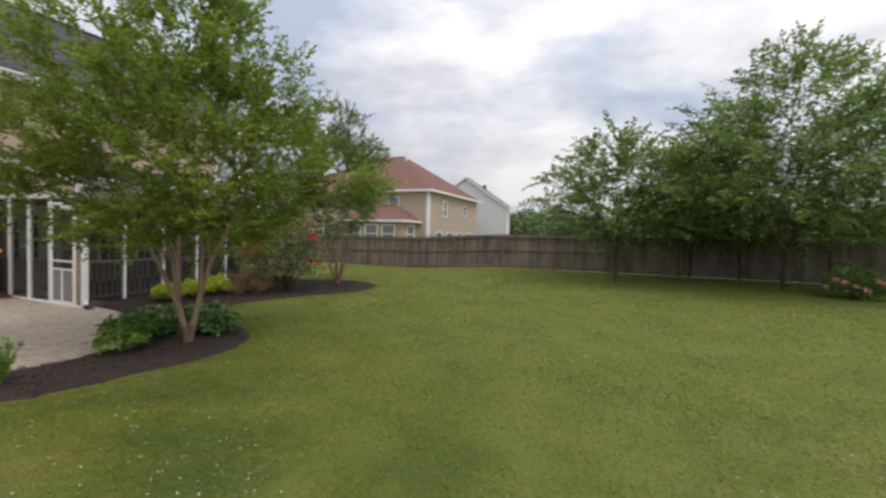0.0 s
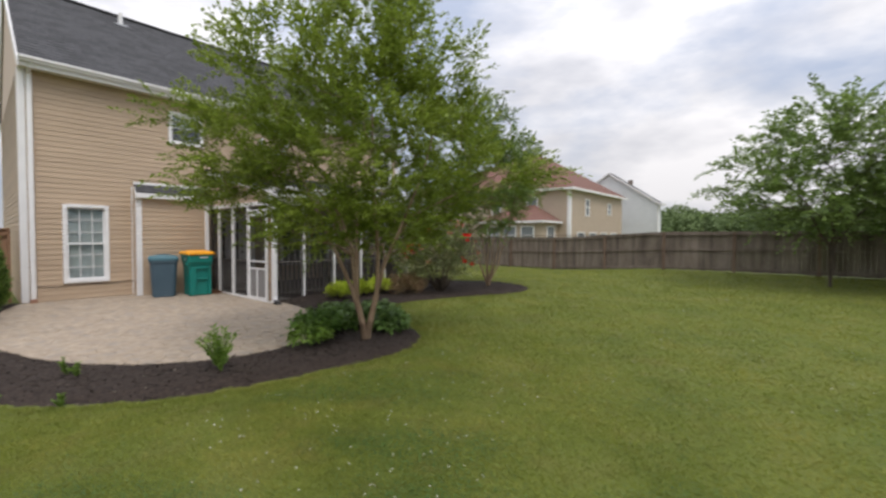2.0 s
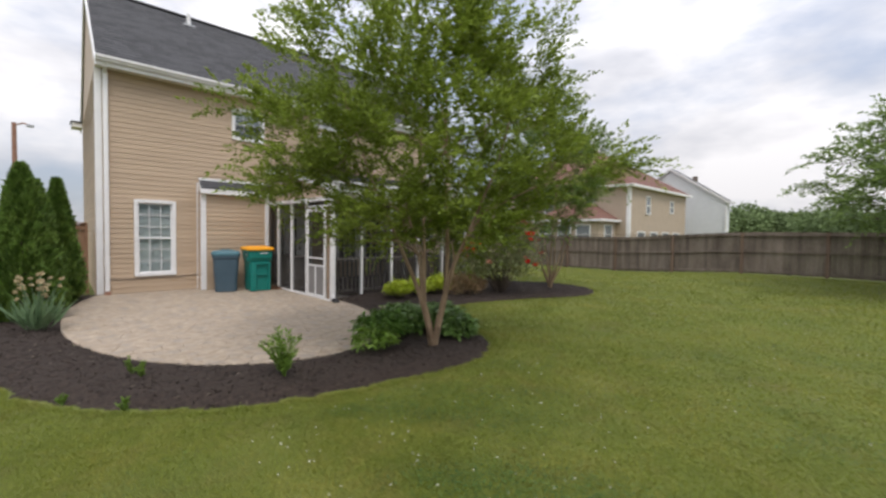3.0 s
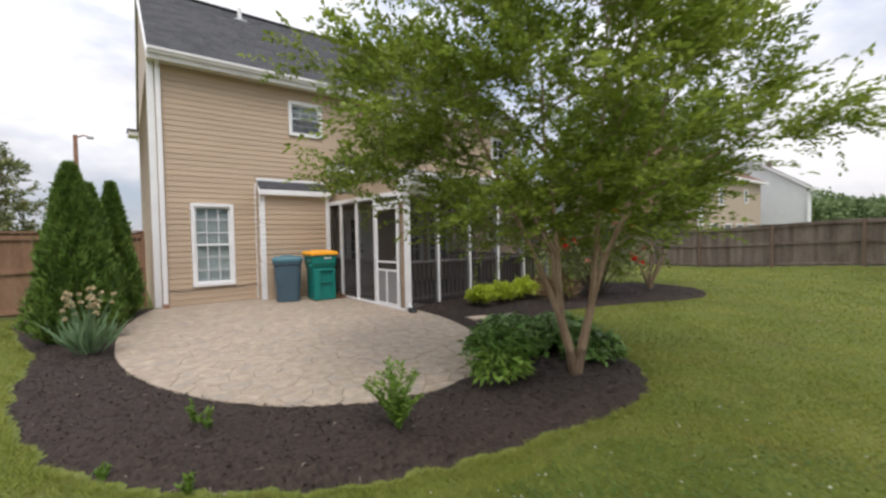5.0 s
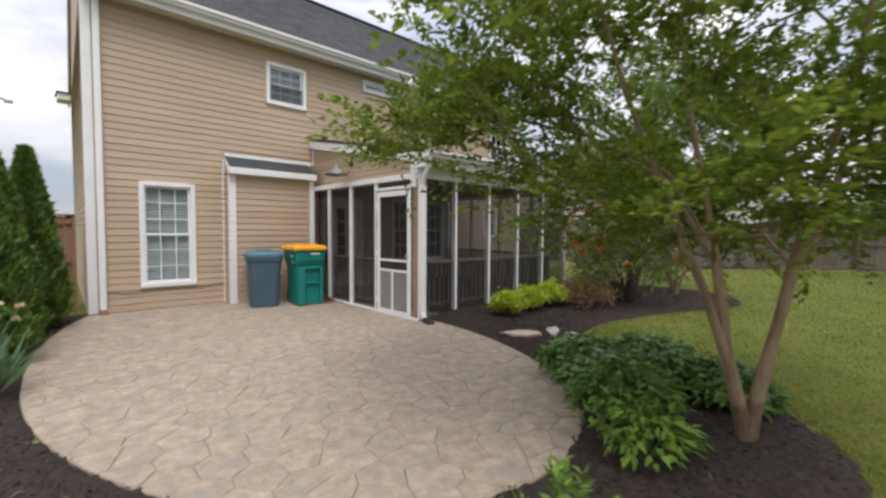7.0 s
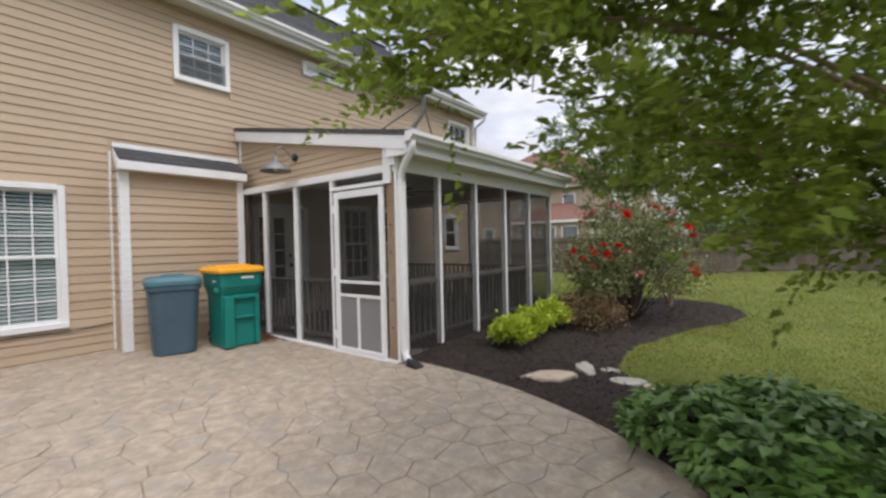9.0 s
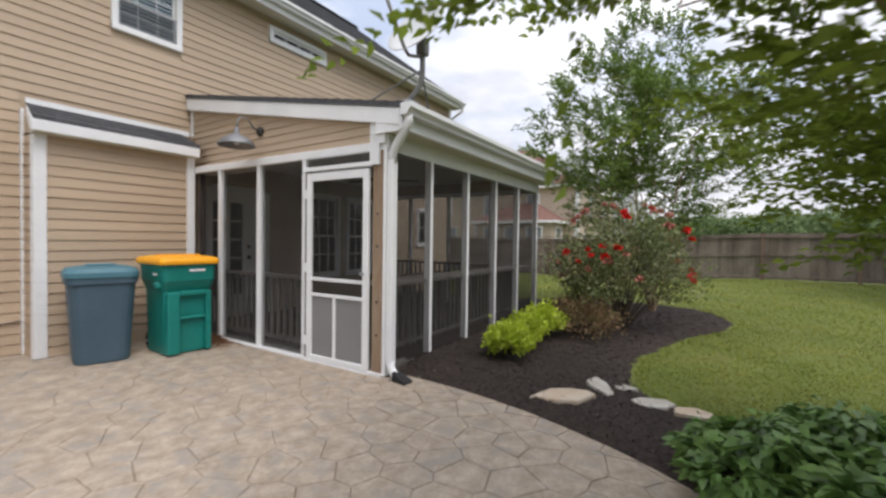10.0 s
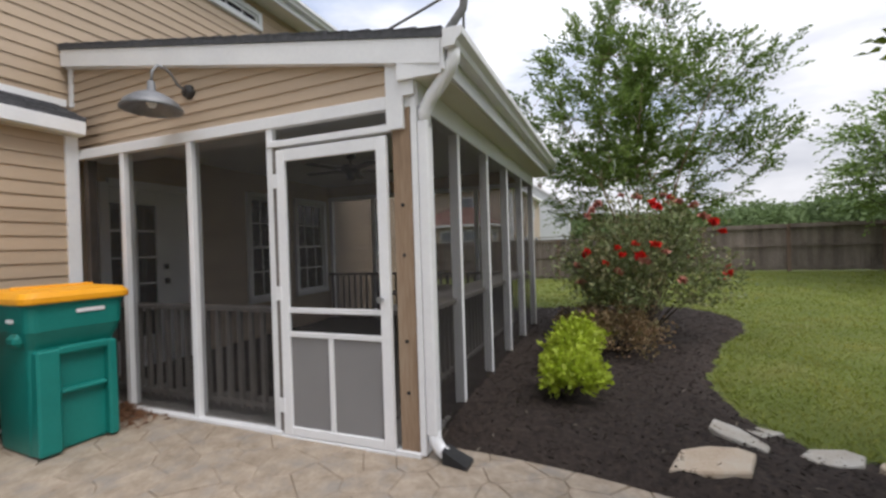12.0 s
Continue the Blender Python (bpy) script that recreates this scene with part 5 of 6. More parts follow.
tips = np.concatenate([tips, np.stack([rng.uniform(0.2, 1.35, 26), rng.uniform(-6.2, -5.5, 26), rng.uniform(2.3, 2.6, 26)], -1),
                       np.stack([-1.22 - 0.18 * (u := rng.uniform(0, 1, 36)) + rng.normal(0, 0.16, 36), -3.0 + 1.0 * u + rng.normal(0, 0.12, 36), 2.52 + rng.uniform(-0.10, 0.25, 36)], -1),
                       np.stack([-1.40 - 1.05 * (s := rng.uniform(0, 1, 56)) + rng.normal(0, 0.16, 56), -3.25 + 0.75 * s + rng.normal(0, 0.20, 56), 2.28 - 0.2 * s + rng.uniform(-0.12, 0.30, 56)], -1),
                       np.stack([rng.normal(-0.55, 0.32, 34), rng.normal(-3.66, 0.14, 34), rng.uniform(1.5, 2.0, 34)], -1),
                       np.stack([rng.normal(-0.35, 0.34, 12), rng.normal(-3.20, 0.18, 12), rng.uniform(1.85, 2.4, 12)], -1)])
tree("crape_myrtle", "multi-stemmed crape myrtle with peeling tan bark and feathery leaves", T1, [[(-1.05, -4.41, 0.30), (-1.12, -4.34, 0.65), (-1.23, -4.25, 1.02), (-1.42, -4.08, 1.6), (-1.65, -3.88, 2.3), (-1.85, -3.72, 3.1)],
     [(-1.05, -4.41, 0.30), (-1.10, -4.35, 0.62), (-1.04, -4.28, 1.10), (-0.94, -4.15, 1.7), (-0.85, -3.97, 2.5), (-0.80, -3.90, 3.5)],
     [(-0.98, -4.49, 0.32), (-0.92, -4.56, 0.74), (-0.84, -4.63, 1.12), (-0.66, -4.80, 1.7), (-0.42, -4.97, 2.4), (-0.22, -5.10, 3.3)],
     [(-0.98, -4.49, 0.32), (-0.92, -4.56, 0.72), (-0.98, -4.66, 1.30), (-1.25, -4.88, 2.1), (-1.42, -5.05, 3.1)], [(-0.98, -4.49, 0.32), (-0.92, -4.56, 0.74), (-0.84, -4.64, 1.2), (-0.6, -4.9, 1.8), (0.0, -5.4, 2.2), (0.45, -5.7, 2.45), (0.9, -6.0, 2.5)], [(-1.05, -4.41, 0.30), (-1.12, -4.34, 0.64), (-1.12, -4.26, 1.25), (-1.15, -3.95, 1.80), (-1.32, -3.45, 2.15), (-1.70, -3.05, 2.28), (-2.15, -2.72, 2.22), (-2.5, -2.5, 2.08)], [(-1.05, -4.41, 0.30), (-1.10, -4.35, 0.64), (-1.06, -4.26, 1.25), (-1.10, -3.95, 1.85), (-1.18, -3.4, 2.3), (-1.28, -2.8, 2.48), (-1.38, -2.3, 2.55), (-1.45, -1.85, 2.5)]], tips, LEAF_MYRTLE, BARK, (0.062, 0.032), 24, 0.0018, 0.10, 11, 0.46, 3, "crape myrtles", 0.046, rise=0.36, thin=3)
T2 = (6.0, -1.75, 0.02)
tips = crown_tips(rng, 780, (5.95, -1.45), [(1.65, 0.8), (2.1, 1.5), (2.9, 2.15), (3.7, 2.0), (4.6, 1.45), (5.2, 0.9), (5.7, 0.3)], lambda a: 1.0 + 0.1 * math.cos(3 * a), hollow=0.15, gaps=0.95, sparse=0.0)
tree("crape_myrtle", "multi-stemmed crape myrtle behind the rose bush", T2, fan_limbs(rng, T2, 7, 1.6, 3.9, 0.9), tips, LEAF_MYRTLE_DEEP, BARK, (0.072, 0.036), 21, 0.0030, 0.07, 12, 0.45, 3, "crape myrtles", 0.035, rise=0.30)

SHADE = [((12.95, -15.0), 8.6, 4.3, 950, 1), ((15.3, -14.2), 6.6, 2.8, 420, 2), ((12.5, -9.7), 5.9, 3.3, 520, 3), ((15.4, -12.5), 5.8, 2.5, 360, 4), ((14.6, -19.5), 8.4, 3.9, 620, 5)]
for (x, y), h, R, n, seed in SHADE:
    rng = np.random.default_rng(40 + seed)
    base = (x, y, float(ground_z(x, y)) - 0.02)
    tips = crown_tips(rng, n, (x, y), [(1.9, R * 0.5), (2.5, R * 0.95), (h * 0.5, R), (h * 0.7, R * 0.78), (h * 0.87, R * 0.42), (h, R * 0.08)], None, hollow=0.12)
    trunk_line = [[(x + rng.normal(0, 0.05), y + rng.normal(0, 0.05), base[2] + h * s) for s in (0.06, 0.14, 0.24, 0.4, 0.6, 0.8)]] + fan_limbs(rng, (x, y, base[2] + 1.2), 6, R * 0.7, h * 0.45, seed)
    tree("shade_tree", "spreading green shade tree in front of the fence", base, trunk_line, tips, LEAF_SHADE, BARK_DARK, (0.15, 0.08), 18, 0.006, 0.15, 60 + seed, 0.85, 2, "trees along the fence", 0.03, step=0.5, lift=0.02, flat=0.75, droop=0.25, rise=0.05)


# ---------------- shrubs and perennials ----------------
def shrub(name, label, at, radius, height, n_stems, n_leaves, leaf, leaf_mat, stem_mat=None, seed=1, category="shrub", group="", low=0.1, flat=0.3, gap=0.0):
    """A dome of leaves round many stems from one foot."""
    rng = np.random.default_rng(seed)
    s = thing(name, label, category, at, group)
    bm = bmesh.new()
    tips = []
    for k in range(n_stems):
        a, q = rng.uniform(0, 6.2832), math.sqrt(rng.uniform(0.02, 1))
        t = np.array((radius * q * math.cos(a), radius * q * math.sin(a), height * (1 - 0.55 * q ** 2) * rng.uniform(0.75, 1.08)))
        mid = t * np.array((0.45, 0.45, 0.55)) + rng.normal(0, 0.03 * radius, 3)
        tube(bm, [(t[0] * 0.06, t[1] * 0.06, -0.02), tuple(mid), tuple(t)], [0.008 + 0.006 * height, 0.006, 0.003], 5)
        tips.append((mid, t))
    tagged(part("stem", bm, stem_mat or BARK_DARK, s), kind="stuff")
    tips = np.array(tips)
    pick = rng.integers(0, n_stems, n_leaves)
    u = rng.uniform(0, 1.1, (n_leaves, 1)) ** 0.7
    base = tips[pick, 0] * (1 - u) + tips[pick, 1] * u + rng.normal(0, 1, (n_leaves, 3)) * radius * 0.13
    base[:, 2] = np.maximum(base[:, 2], low * height + 0.02)
    way = unit(base * np.array((1, 1, 0.6))) + rng.normal(0, 0.6, (n_leaves, 3))
    from_arrays("foliage", leaf_quads(rng, base, way, leaf[0], leaf[1], flat=flat), 4, leaf_mat, s)
    return s


def blossom(parent, at, size, mat, seed, name="blossom", label=""):
    rng = np.random.default_rng(seed)
    n = 16
    a = rng.uniform(0, 6.2832, n)
    e = rng.uniform(0.1, 1.3, n)
    way = np.stack([np.cos(a) * np.cos(e), np.sin(a) * np.cos(e), np.sin(e)], -1)
    ob = from_arrays(name, leaf_quads(rng, np.zeros((n, 3)), way, size, size * 0.95, fold=0.5, flat=0.2), 4, mat, parent, label)
    ob.location = at
    return ob


rose = shrub("rose_bush", "tall leggy rose bush with red and faded blooms", (4.08, -1.48, bed_z(4.08, -1.48)), 1.08, 1.95, 52, 8800, (0.068, 0.040), LEAF_ROSE, BARK_DARK, 5, "rose bush", low=0.25)
rng = np.random.default_rng(77)
heads = [(rng.uniform(2.0, 5.5), rng.uniform(-0.45, 1.2)) for k in range(9)]
for k in range(46):
    a, e = rng.uniform(1.9, 5.6), rng.uniform(-0.35, 1.25)
    if k % 2 == 0:      # the fresh blooms stand in clusters
        a, e = heads[k // 2 % 9][0] + rng.normal(0, 0.07), heads[k // 2 % 9][1] + rng.normal(0, 0.07)
    p = (1.05 * math.cos(a) * math.cos(e), 1.05 * math.sin(a) * math.cos(e), 1.05 + 0.92 * math.sin(e))
    blossom(rose, p, float(rng.uniform(0.055, 0.09)), PETAL_FADED if k % 2 else PETAL_RED, k, label="faded brownish-pink bloom" if k % 2 else "")
for k, (x, y, r, h) in enumerate(((1.25, -0.78, 0.27, 0.42), (1.85, -0.76, 0.25, 0.40), (2.5, -0.76, 0.30, 0.42))):
    shrub("lime_shrub", "low round shrub with lime-yellow leaves", (x, y, bed_z(x, y)), r, h, 26, 2600, (0.055, 0.036), LEAF_LIME, None, 90 + k, group="lime shrubs", low=0.12)
for k, (x, y, r, h) in enumerate(((3.0, -1.2, 0.54, 0.50), (3.6, -0.8, 0.42, 0.46))):
    shrub("rust_shrub", "low shrub with rusty green-brown leaves", (x, y, bed_z(x, y)), r, h, 30, 2400, (0.05, 0.026), LEAF_RUST, None, 96 + k, group="rust shrubs", low=0.1)


def clump(name, label, at, radius, height, n, leaf, mat, seed, category="perennial", arch=0.6, group=""):
    """Broad leaves on arching stalks from one crown."""
    rng = np.random.default_rng(seed)
    c = thing(name, label, category, at, group)
    bm = bmesh.new()
    V = []
    for k in range(n):
        a, q = rng.uniform(0, 6.2832), math.sqrt(rng.uniform(0.0, 1))
        tip = Vector((radius * q * math.cos(a), radius * q * math.sin(a), height * (1 - arch * q * q) * rng.uniform(0.7, 1.1)))
        root = Vector((tip.x * 0.15, tip.y * 0.15, -0.02))
        if k % 4 == 0:
            tube(bm, [root, (root + tip) * 0.5 + Vector((0, 0, height * 0.12)), tip], 0.004, 3)
        m = 5
        base = np.tile(np.array(tip), (m, 1)) + rng.normal(0, leaf[0] * 0.25, (m, 3))
        way = np.array((math.cos(a), math.sin(a), -0.15)) + rng.normal(0, 0.7, (m, 3)) * np.array((1, 1, 0.5))
        V.append(leaf_quads(rng, base, way, leaf[0], leaf[1], fold=0.35, flat=0.75))
    tagged(part("stalk", bm, LEAF_HOSTA, c), kind="stuff")
    from_arrays("foliage", np.concatenate(V), 4, mat, c)
    return c


for k, (x, y, r, h, n) in enumerate(((-0.38, -3.0, 0.42, 0.30, 210), (0.12, -3.40, 0.40, 0.30, 190), (-0.85, -3.40, 0.36, 0.30, 180), (-0.35, -3.72, 0.40, 0.33, 170), (-0.35, -4.2, 0.32, 0.28, 110))):
    clump("leafy_perennial", "dense dark green leafy perennial beside the patio", (x, y, bed_z(x, y)), r, h, n, (0.11, 0.062), LEAF_HOSTA, 110 + k, group="bed perennials")
for k, (x, y, r, h, n) in enumerate(((-1.36, -3.78, 0.36, 0.40, 170), (-1.66, -4.05, 0.26, 0.26, 90))):
    clump("feathery_perennial", "bright green feathery perennial beside the patio", (x, y, bed_z(x, y)), r, h, n, (0.10, 0.035), LEAF_FRESH if k else LEAF_FEATHER, 120 + k, arch=0.5, group="bed perennials")


def sprig(at, height, seed, n=9, label="young shrub with fresh yellow-green leaves in the mulch"):
    rng = np.random.default_rng(seed)
    s = thing("young_shrub", label, "shrub", at)
    bm = bmesh.new()
    pts, ways = [], []
    for k in range(n):
        a, q = rng.uniform(0, 6.2832), rng.uniform(0.15, 1)
        tip = np.array((0.55 * height * q * math.cos(a), 0.55 * height * q * math.sin(a), height * (1 - 0.45 * q * q)))
        tube(bm, [(0, 0, -0.02), tuple(tip * np.array((0.5, 0.5, 0.6))), tuple(tip)], [0.005, 0.004, 0.002], 4)
        for u in np.linspace(0.2, 1.05, 22):
            p = tip * np.array((u * (0.5 + 0.5 * u), u * (0.5 + 0.5 * u), u))
            for sg in (-1, 1):
                pts.append(p)
                ways.append(np.array((-math.sin(a) * sg, math.cos(a) * sg, 0.25)) + rng.normal(0, 0.3, 3) + unit(tip) * 0.5)
    tagged(part("stem", bm, LEAF_FRESH, s), kind="stuff")
    from_arrays("foliage", leaf_quads(rng, np.array(pts), np.array(ways), 0.028 + 0.085 * height, 0.010 + 0.026 * height, flat=0.4), 4, LEAF_FRESH, s)
    return s


sprig((-2.92, -4.27, bed_z(-2.92, -4.27)), 0.46, 131, 12)
for k, (x, y, h) in enumerate(((-4.05, -3.16, 0.18), (-3.99, -3.33, 0.14), (-4.22, -4.05, 0.12), (-4.60, -3.55, 0.08))):
    sprig((x, y, bed_z(x, y)), h, 140 + k, 3, "tiny green sprout coming up through the mulch")

# iris clump with spent straw-coloured flowers
iris = thing("iris_clump", "iris clump with grey-green blades and spent cream flowers", "perennial", (-4.72, 0.1, bed_z(-4.72, 0.1)))
rng = np.random.default_rng(150)
n = 80
a, q = rng.uniform(0, 6.2832, n), rng.uniform(0, 0.16, n)
root = np.stack([q * np.cos(a), q * np.sin(a), np.zeros(n)], -1)
way = np.stack([np.cos(a) * rng.uniform(0.2, 0.9, n), np.sin(a) * rng.uniform(0.2, 0.9, n), np.ones(n)], -1)
bm_v = leaf_quads(rng, root, way, 0.52, 0.045, flat=0.1)
for k in range(n):
    from_arrays("blade", bm_v[4 * k:4 * k + 4], 4, LEAF_IRIS, iris)
for k in range(18):
    ang, lean = rng.uniform(0, 6.2832), rng.uniform(0.05, 0.30)
    top = (lean * math.cos(ang), lean * math.sin(ang), rng.uniform(0.55, 0.82))
    bm = bmesh.new()
    tube(bm, [(0, 0, 0), (top[0] * 0.4, top[1] * 0.4, top[2] * 0.55), top], 0.006, 5)
    part("stalk", bm, LEAF_IRIS, iris)
    blossom(iris, top, 0.045, PETAL_STRAW, 300 + k, "spent_flower")
    blossom(iris, (top[0] * 0.9, top[1] * 0.9, top[2] - 0.10), 0.04, PETAL_STRAW, 330 + k, "spent_flower")

# peonies by the far trees
peony = shrub("peony_bush", "low peony bush with big pink flowers under the trees", (11.7, -16.4, float(ground_z(11.7, -16.4))), 0.85, 0.85, 40, 3200, (0.12, 0.06), LEAF_HOSTA, None, 160, "peony")
for k in range(9):
    a = 2.0 + 2.6 * k / 9
    blossom(peony, (0.85 * math.cos(a), 0.85 * math.sin(a), 0.30 + 0.09 * (k * 7 % 4)), 0.13, PETAL_PINK, 400 + k)


# ---------------- arborvitae by the house corner ----------------
def arborvitae(at, radius, height, seed, n=15000):
    rng = np.random.default_rng(seed)
    t = thing("arborvitae", "dense green conical arborvitae beside the house corner", "tree", at, "arborvitaes")
    bm = bmesh.new()
    tube(bm, [(0, 0, -0.02), (0, 0, height * 0.9)], [0.05, 0.01], 7)
    part("trunk", bm, BARK_DARK, t)
    z = height * rng.uniform(0.02, 1, n) ** 1.15
    s = z / height
    R = radius * np.clip(np.minimum((s + 0.06) / 0.16, 1), 0, 1) * (1 - s) ** 0.72
    a = rng.uniform(0, 6.2832, n)
    lump = 1 + 0.16 * np.sin(a * 5 + z * 7 + seed) + 0.10 * np.sin(a * 11 - z * 13)
    q = R * lump * rng.uniform(0.72, 1.04, n)
    base = np.stack([q * np.cos(a), q * np.sin(a), z], -1)
    way = np.stack([np.cos(a) * 0.55, np.sin(a) * 0.55, np.full(n, 0.9)], -1) + rng.normal(0, 0.3, (n, 3))
    from_arrays("foliage", leaf_quads(rng, base, way, 0.105, 0.036, flat=0.0), 4, CEDAR, t)
    return t


arborvitae((-4.86, 1.25, 0.0), 0.53, 2.52, 1)
arborvitae((-4.68, 2.55, 0.0), 0.46, 2.38, 2)
arborvitae((-4.36, 3.1, 0.0), 0.42, 2.48, 3)


# ---------------- neighbours and distance ----------------
def far_window(parent, face, u0, u1, z0, z1, at):
    """A white framed window on a far wall; face 'x' looks to -x, 'y' to -y."""
    def blk(o0, o1, a, b, lo, hi):
        return (at - o1, at - o0, a, b, lo, hi) if face == "x" else (a, b, at - o1, at - o0, lo, hi)
    f = 0.09
    w = part("window", boxes(blk(0, 0.06, u0, u0 + f, z0, z1), blk(0, 0.06, u1 - f, u1, z0, z1), blk(0, 0.06, u0 + f, u1 - f, z0, z0 + f), blk(0, 0.06, u0 + f, u1 - f, z1 - f, z1), blk(0, 0.05, u0 + f, u1 - f, (z0 + z1) / 2 - 0.03, (z0 + z1) / 2 + 0.03)), TRIM, parent)
    part("pane", boxes(blk(0.004, 0.014, u0 + f, u1 - f, z0 + f, z1 - f)), WINDOW_FAR, w, "dim window pane")


WINDOW_FAR = material("far_window_glass", [(0.16, 0.18, 0.20), (0.22, 0.24, 0.26)], 2, 0.15, 0.0, 20)


def courses(parent, face, u0, u1, z0, z1, at, mat, step=0.25):
    """Siding lines of a far wall, joined."""
    bm = bmesh.new()
    z = z0
    while z < z1 - 0.02:
        t = min(z + step, z1)
        if face == "x":
            hull8(bm, [(at, u0, z), (at, u0, t), (at - 0.03, u0, z), (at - 0.008, u0, t), (at, u1, z), (at, u1, t), (at - 0.03, u1, z), (at - 0.008, u1, t)])
        else:
            hull8(bm, [(u0, at, z), (u0, at, t), (u0, at - 0.03, z), (u0, at - 0.008, t), (u1, at, z), (u1, at, t), (u1, at - 0.03, z), (u1, at - 0.008, t)])
        z = t
    return tagged(part("siding", bm, mat, parent), "horizontal vinyl siding", kind="stuff")


def build_tan_neighbour():
    h = thing("neighbour_house", "tan two-storey house with a red-brown hip roof beyond the fence", "house", (0, 0, 0))
    X0, X1, Y0, Y1, E = 28.0, 40.5, 5.4, 20.0, 5.45
    part("wall", boxes((X0, X1, Y0, Y1, -0.2, E)), SIDING_FAR, h)
    courses(h, "x", Y0, Y1, 0, E, X0 - 0.003, SIDING_FAR)
    courses(h, "y", X0, X1, 0, E, Y0 - 0.003, SIDING_FAR)
    bm = bmesh.new()
    o = 0.45
    ring = [bm.verts.new(p) for p in ((X0 - o, Y0 - o, E), (X1 + o, Y0 - o, E), (X1 + o, Y1 + o, E), (X0 - o, Y1 + o, E))]
    top = [bm.verts.new(p) for p in ((34.2, 11.2, 9.6), (34.2, 14.4, 9.6))]
    for f in ((0, 1, 4), (1, 2, 5, 4), (2, 3, 5), (3, 0, 4, 5)):
        bm.faces.new([(ring + top)[i] for i in f])
    bm.faces.new(ring[::-1])
    part("roof", bm, SHINGLE_RED, h, "red-brown shingle hip roof")
    part("fascia", boxes((X0 - o - 0.02, X1 + o, Y0 - o - 0.02, Y0 - o + 0.04, E - 0.16, E + 0.02), (X0 - o - 0.02, X0 - o + 0.04, Y0 - o + 0.04, Y1 + o, E - 0.16, E + 0.02)), TRIM, h)
    part("soffit", boxes((X0 - o + 0.04, X1 + o, Y0 - o + 0.04, Y0, E - 0.12, E - 0.08), (X0 - o + 0.04, X0, Y0, Y1 + o, E - 0.12, E - 0.08)), TRIM, h)
    part("corner_board", boxes((X0 - 0.06, X0 + 0.2, Y0 - 0.06, Y0 - 0.034, 0, E - 0.1), (X0 - 0.06, X0 - 0.034, Y0 - 0.034, Y0 + 0.2, 0, E - 0.1)), TRIM, h)
    for u, z0, z1 in ((31.0, 3.3, 4.8), (36.3, 3.6, 4.7)):
        far_window(h, "y", u, u + 0.9, z0, z1, Y0 - 0.03)
    for u in (29.4, 32.0, 34.6, 37.2):
        far_window(h, "y", u, u + 1.5, 0.9, 1.95, Y0 - 0.03)
    for u in (8.2, 11.8, 16.6):
        far_window(h, "x", u, u + 1.0, 3.3, 4.9, X0 - 0.03)
    for u in (12.6, 15.2, 17.9):
        far_window(h, "x", u, u + 1.0, 0.8, 2.5, X0 - 0.03)
    # sunroom with its own hip roof
    bx0, by0, by1 = 25.2, 6.4, 12.0
    part("sunroom_wall", boxes((bx0, X0 - 0.04, by0, by1, -0.2, 2.75)), SIDING_FAR, h)
    bm = bmesh.new()
    v = [bm.verts.new(p) for p in ((bx0 - 0.4, by0 - 0.4, 2.75), (X0 - 0.04, by0 - 0.4, 2.75), (X0 - 0.04, by1 + 0.4, 2.75), (bx0 - 0.4, by1 + 0.4, 2.75), (X0 - 0.04, by0 + 2.0, 4.2), (X0 - 0.04, by1 - 2.0, 4.2))]
    for f in ((0, 1, 4), (0, 4, 5, 3), (3, 5, 2), (3, 2, 1, 0)):
        bm.faces.new([v[i] for i in f])
    part("sunroom_roof", bm, SHINGLE_RED, h, "red-brown shingle roof of the sunroom")
    part("sunroom_fascia", boxes((bx0 - 0.42, bx0 - 0.38, by0 - 0.42, by1 + 0.4, 2.62, 2.78), (bx0 - 0.38, X0 - 0.05, by0 - 0.42, by0 - 0.38, 2.62, 2.78)), TRIM, h)
    far_window(h, "y", 26.0, 27.3, 0.9, 2.4, by0 - 0.01)
    for u in (7.0, 8.6, 10.2):
        far_window(h, "x", u, u + 1.2, 0.9, 2.4, bx0 - 0.01)
    bm = bmesh.new()
    tube(bm, [(33.2, 10.4, 8.9), (33.2, 10.4, 9.75)], 0.1, 8)
    part("vent_pipe", bm, TRIM, h)
    return h


